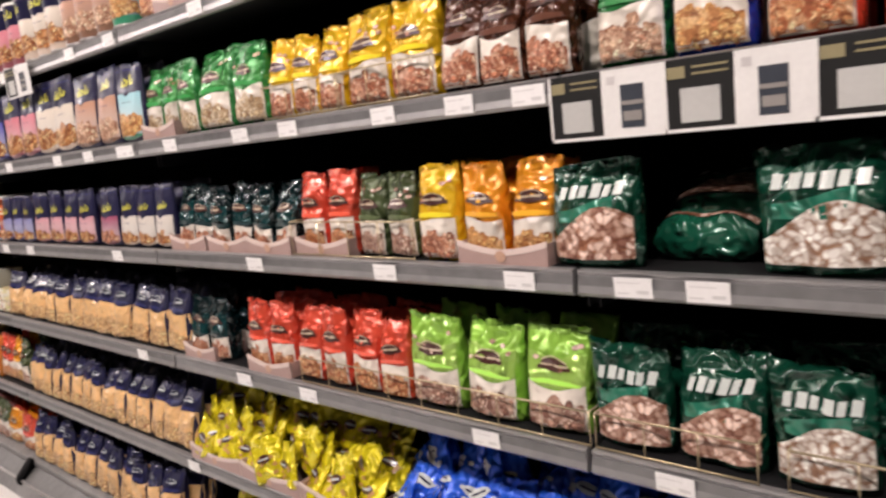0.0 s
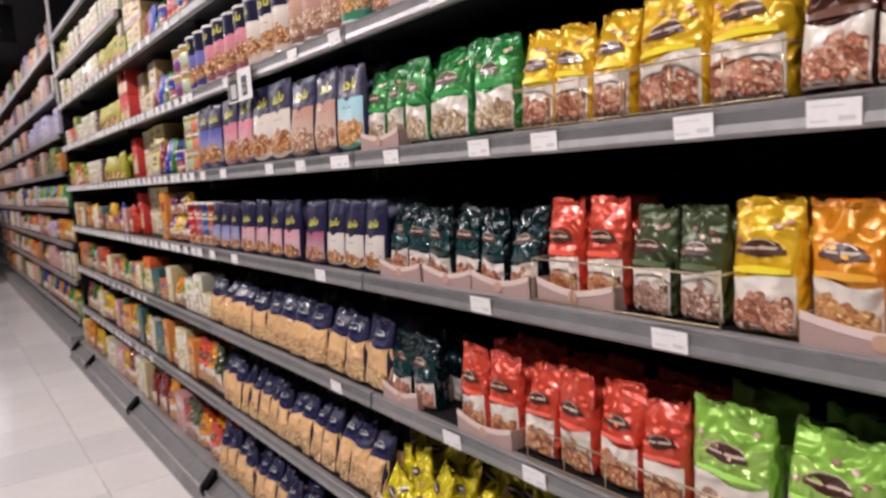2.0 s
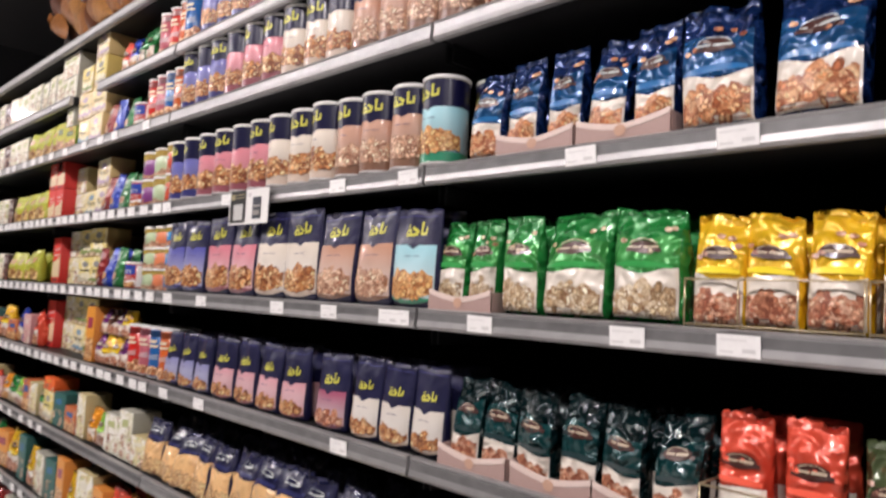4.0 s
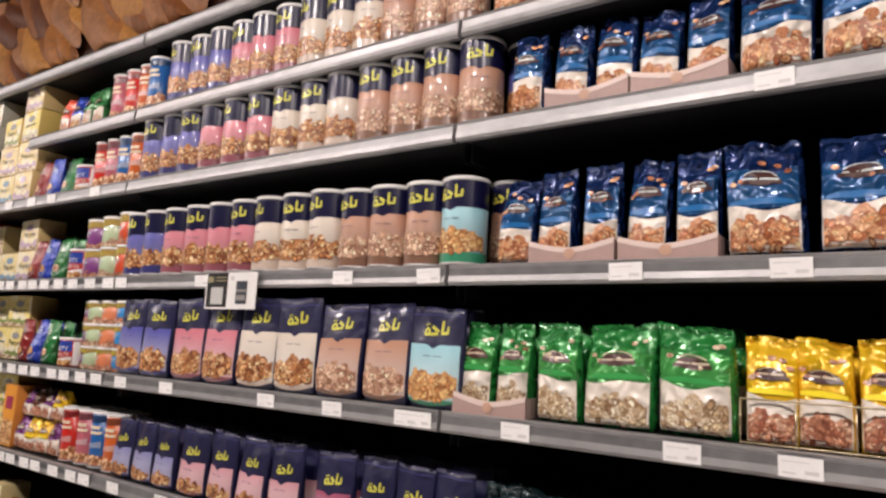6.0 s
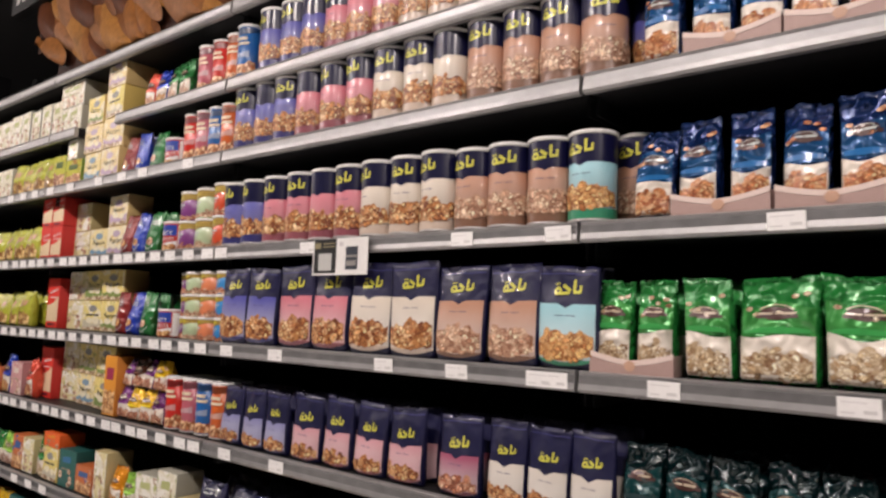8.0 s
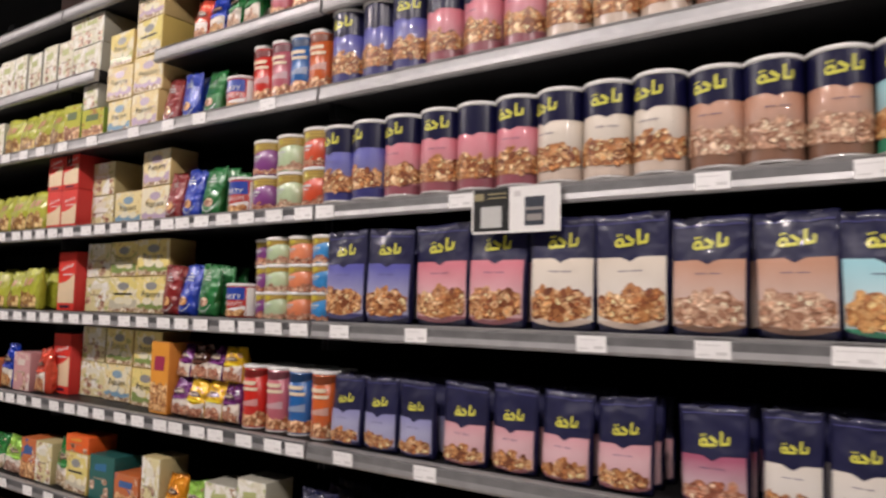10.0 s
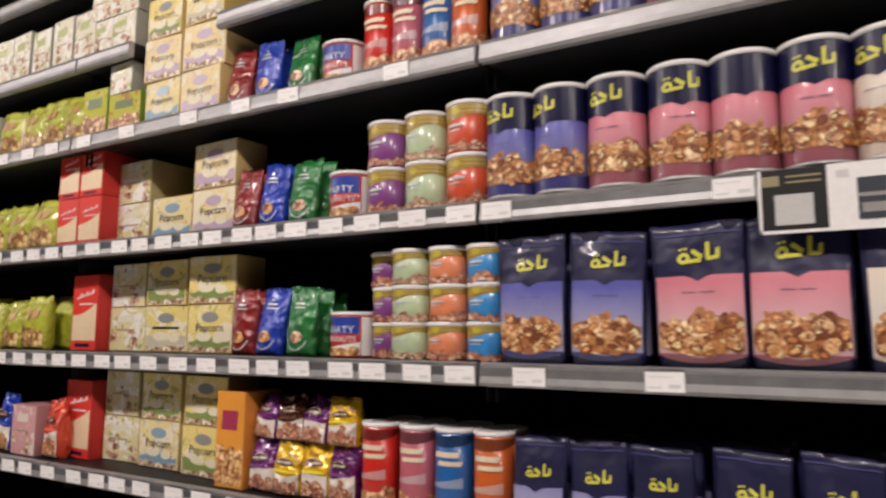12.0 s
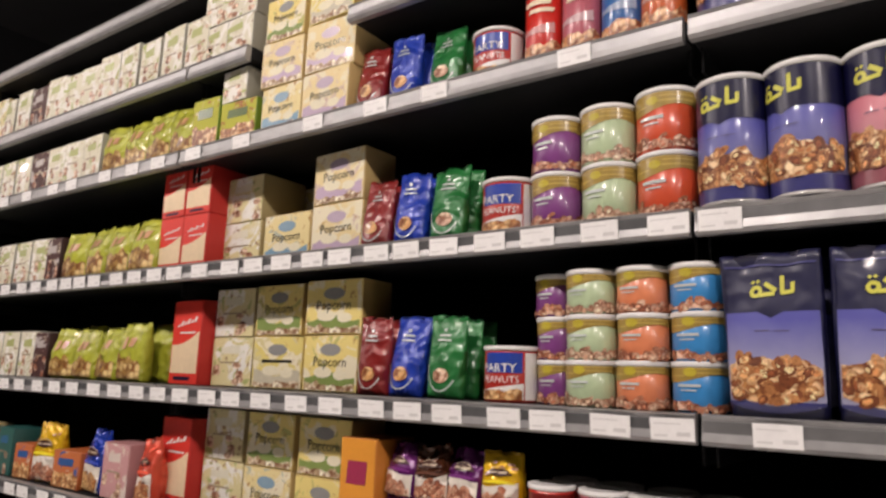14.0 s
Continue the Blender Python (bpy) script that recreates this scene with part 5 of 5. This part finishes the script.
for k in range(150):
    cx, cz = -2.86 + 4.0 * rng.random(), 2.46 + 0.48 * rng.random()
    a, b, t = rng.uniform(0.15, 0.25), rng.uniform(0.05, 0.085), radians(rng.uniform(-60, -15))
    rings = []
    for q in (1.0, 0.9, 0.7, 0.42, 0.1):
        ring = []
        for i in range(22):
            s = i * math.tau / 22
            p, r = a * math.cos(s), b * math.sin(s) * (1 - 0.25 * math.cos(s))
            x, z = cx + q * (p * math.cos(t) - r * math.sin(t)), cz + q * (p * math.sin(t) + r * math.cos(t))
            ring.append(Vector((max(-2.94, min(1.19, x)), FRONT + 0.058 - 0.0013 * (k % 22) - 0.022 * (1 - q * q), max(2.425 + 0.22 * max(0.0, min(1.0, (-2.45 - x) / 0.45)) ** 1.5, min(2.975, z)))))
        rings.append(ring)
    part("almond_picture", ring_bm(rings, False, True), ALMOND[(k * 3 + k // 5) % 5], fascia)

# ---- end of the run: black end frame, further shelving and a round red display ----
end_frame = root("end_frame", "black steel end frame closing the shelving run", "shelving", kind="structure")
part("post", box_bm(-4.52, -4.465, FRONT + 0.02, FRONT + 0.47, 0, 2.9, 0.004), BLACK, end_frame, smooth=False)
part("edge_strip", box_bm(-4.515, -4.485, FRONT + 0.004, FRONT + 0.019, 1.88, 2.9, 0.003), LID, end_frame, "pale grey edge strip")
put(carton, "popcorn_plain", -2.335, 2, w=0.14, h=0.13, d=0.1)
put(carton, "blaze", -2.335, 2, lift=0.131, w=0.14, h=0.055, d=0.1)
FARZ = [0.25, 0.56, 0.85, 1.13, 1.42, 1.71, 2.02, 2.36]
far = root("shelving_unit", "far run of grey shelving full of mixed packs", "shelving", kind="structure")
part("back_panel", box_bm(-12.6, -4.62, FRONT + 0.42, FRONT + 0.45, 0, 2.7), BLACK, far, smooth=False)
part("kick_plate", box_bm(-12.6, -4.62, FRONT - 0.08, FRONT + 0.40, 0, 0.12), DECK, far, smooth=False)
for z in FARZ:
    far_shelf = part("shelf", box_bm(-12.6, -4.62, FRONT + 0.012, FRONT + 0.42, z - 0.034, z - 0.003), STEEL, far, smooth=False)
    part("price_rail", box_bm(-12.6, -4.62, FRONT - 0.006, FRONT + 0.012, z - 0.04, z), RAIL, far_shelf, smooth=False)
far_rng = random.Random(3)
for level, z in enumerate(FARZ):
    x = -12.4
    while x < -4.85:
        w = far_rng.choice((0.16, 0.2, 0.26))
        key = far_rng.choice(("pale", "rose", "lilac", "leaf", "cream", "rose", "orange", "choc"))
        if level == 5 and x > -6.6:
            key = "lilac"
        if level < 4 and far_rng.random() < 0.4:
            put(film_bag, far_rng.choice(("lime", "orange", "yellow", "royal", "red", "green")), x + w / 2, 0, NEAR, lift=z - ZS[0], plain=x < -7, w=w * 0.9, h=0.19, d=0.07)
        else:
            put(carton, key, x + w / 2, 0, NEAR, rz=far_rng.uniform(-4, 4), lift=z - ZS[0], plain=x < -7, w=w, h=far_rng.choice((0.15, 0.18, 0.21)), d=0.1)
        x += w + far_rng.uniform(0.003, 0.03)

sign = root("aisle_sign", "black hanging aisle sign with pale yellow letters", "sign")
sign.location = (-8.0, 0.85, 3.0)
part("board", box_bm(-0.015, 0.015, -0.55, 0.55, 0, 0.42, 0.004), card("sign black", (0.012, 0.012, 0.012)), sign)
S = lambda u, v, lift=0.0: Vector((0.015 + lift, u, v))
part("lettering", words_bm(S, "ig", 0.30, 0.24, 0.30, 0.004), card("sign letter", (0.62, 0.58, 0.36)), sign, "pale yellow letters ig")
for sy in (-0.45, 0.45):
    part("hanger", rod_bm([(0, sy, 0.42), (0, sy, 0.5)], 0.005), CHROME, sign)

glow_mat, glow_nodes, glow_links, glow_bsdf = tree("light box face")
glow_bsdf.inputs["Base Color"].default_value = (0.8, 0.85, 0.9, 1)
glow_bsdf.inputs["Emission Color"].default_value = (0.85, 0.95, 1.0, 1)
glow_bsdf.inputs["Emission Strength"].default_value = 1.6
lightbox = root("light_box", "glowing white light box hung above the far aisle", "light box")
lightbox.location = (-12.7, 0.35, 2.2)
part("case", box_bm(-0.10, -0.004, -0.75, 0.75, 0, 1.1, 0.01), LID, lightbox)
part("face", box_bm(-0.004, 0.004, -0.72, 0.72, 0.03, 1.07), glow_mat, lightbox, "glowing white face", smooth=False)
for sy in (-0.6, 0.6):
    part("hanger", rod_bm([(-0.05, sy, 1.1), (-0.05, sy, 1.3)], 0.006), CHROME, lightbox)

display = root("display_drum", "round red and orange promotional drum on the floor", "display stand")
display.location = (-11.4, 0.30, 0)
S = lambda u, v, lift=0.0: can_surface(0.60)(u, v, lift) @ Matrix.Rotation(radians(-80), 3, "Z")
part("drum", lathe([(0.58, 0.0), (0.60, 0.02), (0.60, 1.52), (0.57, 1.58)], 40), ink("drum red", (0.62, 0.04, 0.02), 0.4), display)
part("orange_field", patch_bm(S, -1.85, 1.85, 0.03, 0.75, 48, 4, 0.004, top=lambda u: 0.22 * math.sin(u * 2.4)), ink("drum orange", (0.80, 0.30, 0.03), 0.4), display)

# ---- floor tiles ----
SIZE = 0.40
tones = [surface("tile %d" % k, c, 0.16, 0, 30, 0.05, 0.015, 2.5) for k, c in enumerate(((0.82, 0.81, 0.78), (0.80, 0.79, 0.77), (0.74, 0.74, 0.73), (0.84, 0.84, 0.82)))]
shapes = []
for m in tones:
    bm = box_bm(0.0015, SIZE - 0.0015, 0.0015, SIZE - 0.0015, -0.012, 0.0)
    data = bpy.data.meshes.new("tile")
    bm.to_mesh(data)
    bm.free()
    data.materials.append(m)
    shapes.append(data)
rest = [bmesh.new() for m in tones]
rng = random.Random(11)
for i in range(-39, 14):
    for j in range(-7, 8):
        pick = rng.choice((0, 0, 1, 2, 3))
        x, y = i * SIZE, j * SIZE + 0.07
        if -7.6 <= x <= 1.6 and -1.8 <= y <= 1.3:
            ob = new("tile", shapes[pick])
            ob.parent = floor_base
            ob.location = (x, y, 0)
        else:
            bmesh.ops.create_grid(rest[pick], x_segments=1, y_segments=1, size=SIZE / 2 - 0.0015, matrix=Matrix.Translation((x + SIZE / 2, y + SIZE / 2, 0)))
for m, bm in zip(tones, rest):
    tagged(part("far_tiles", bm, m, floor_base, smooth=False), kind="stuff")
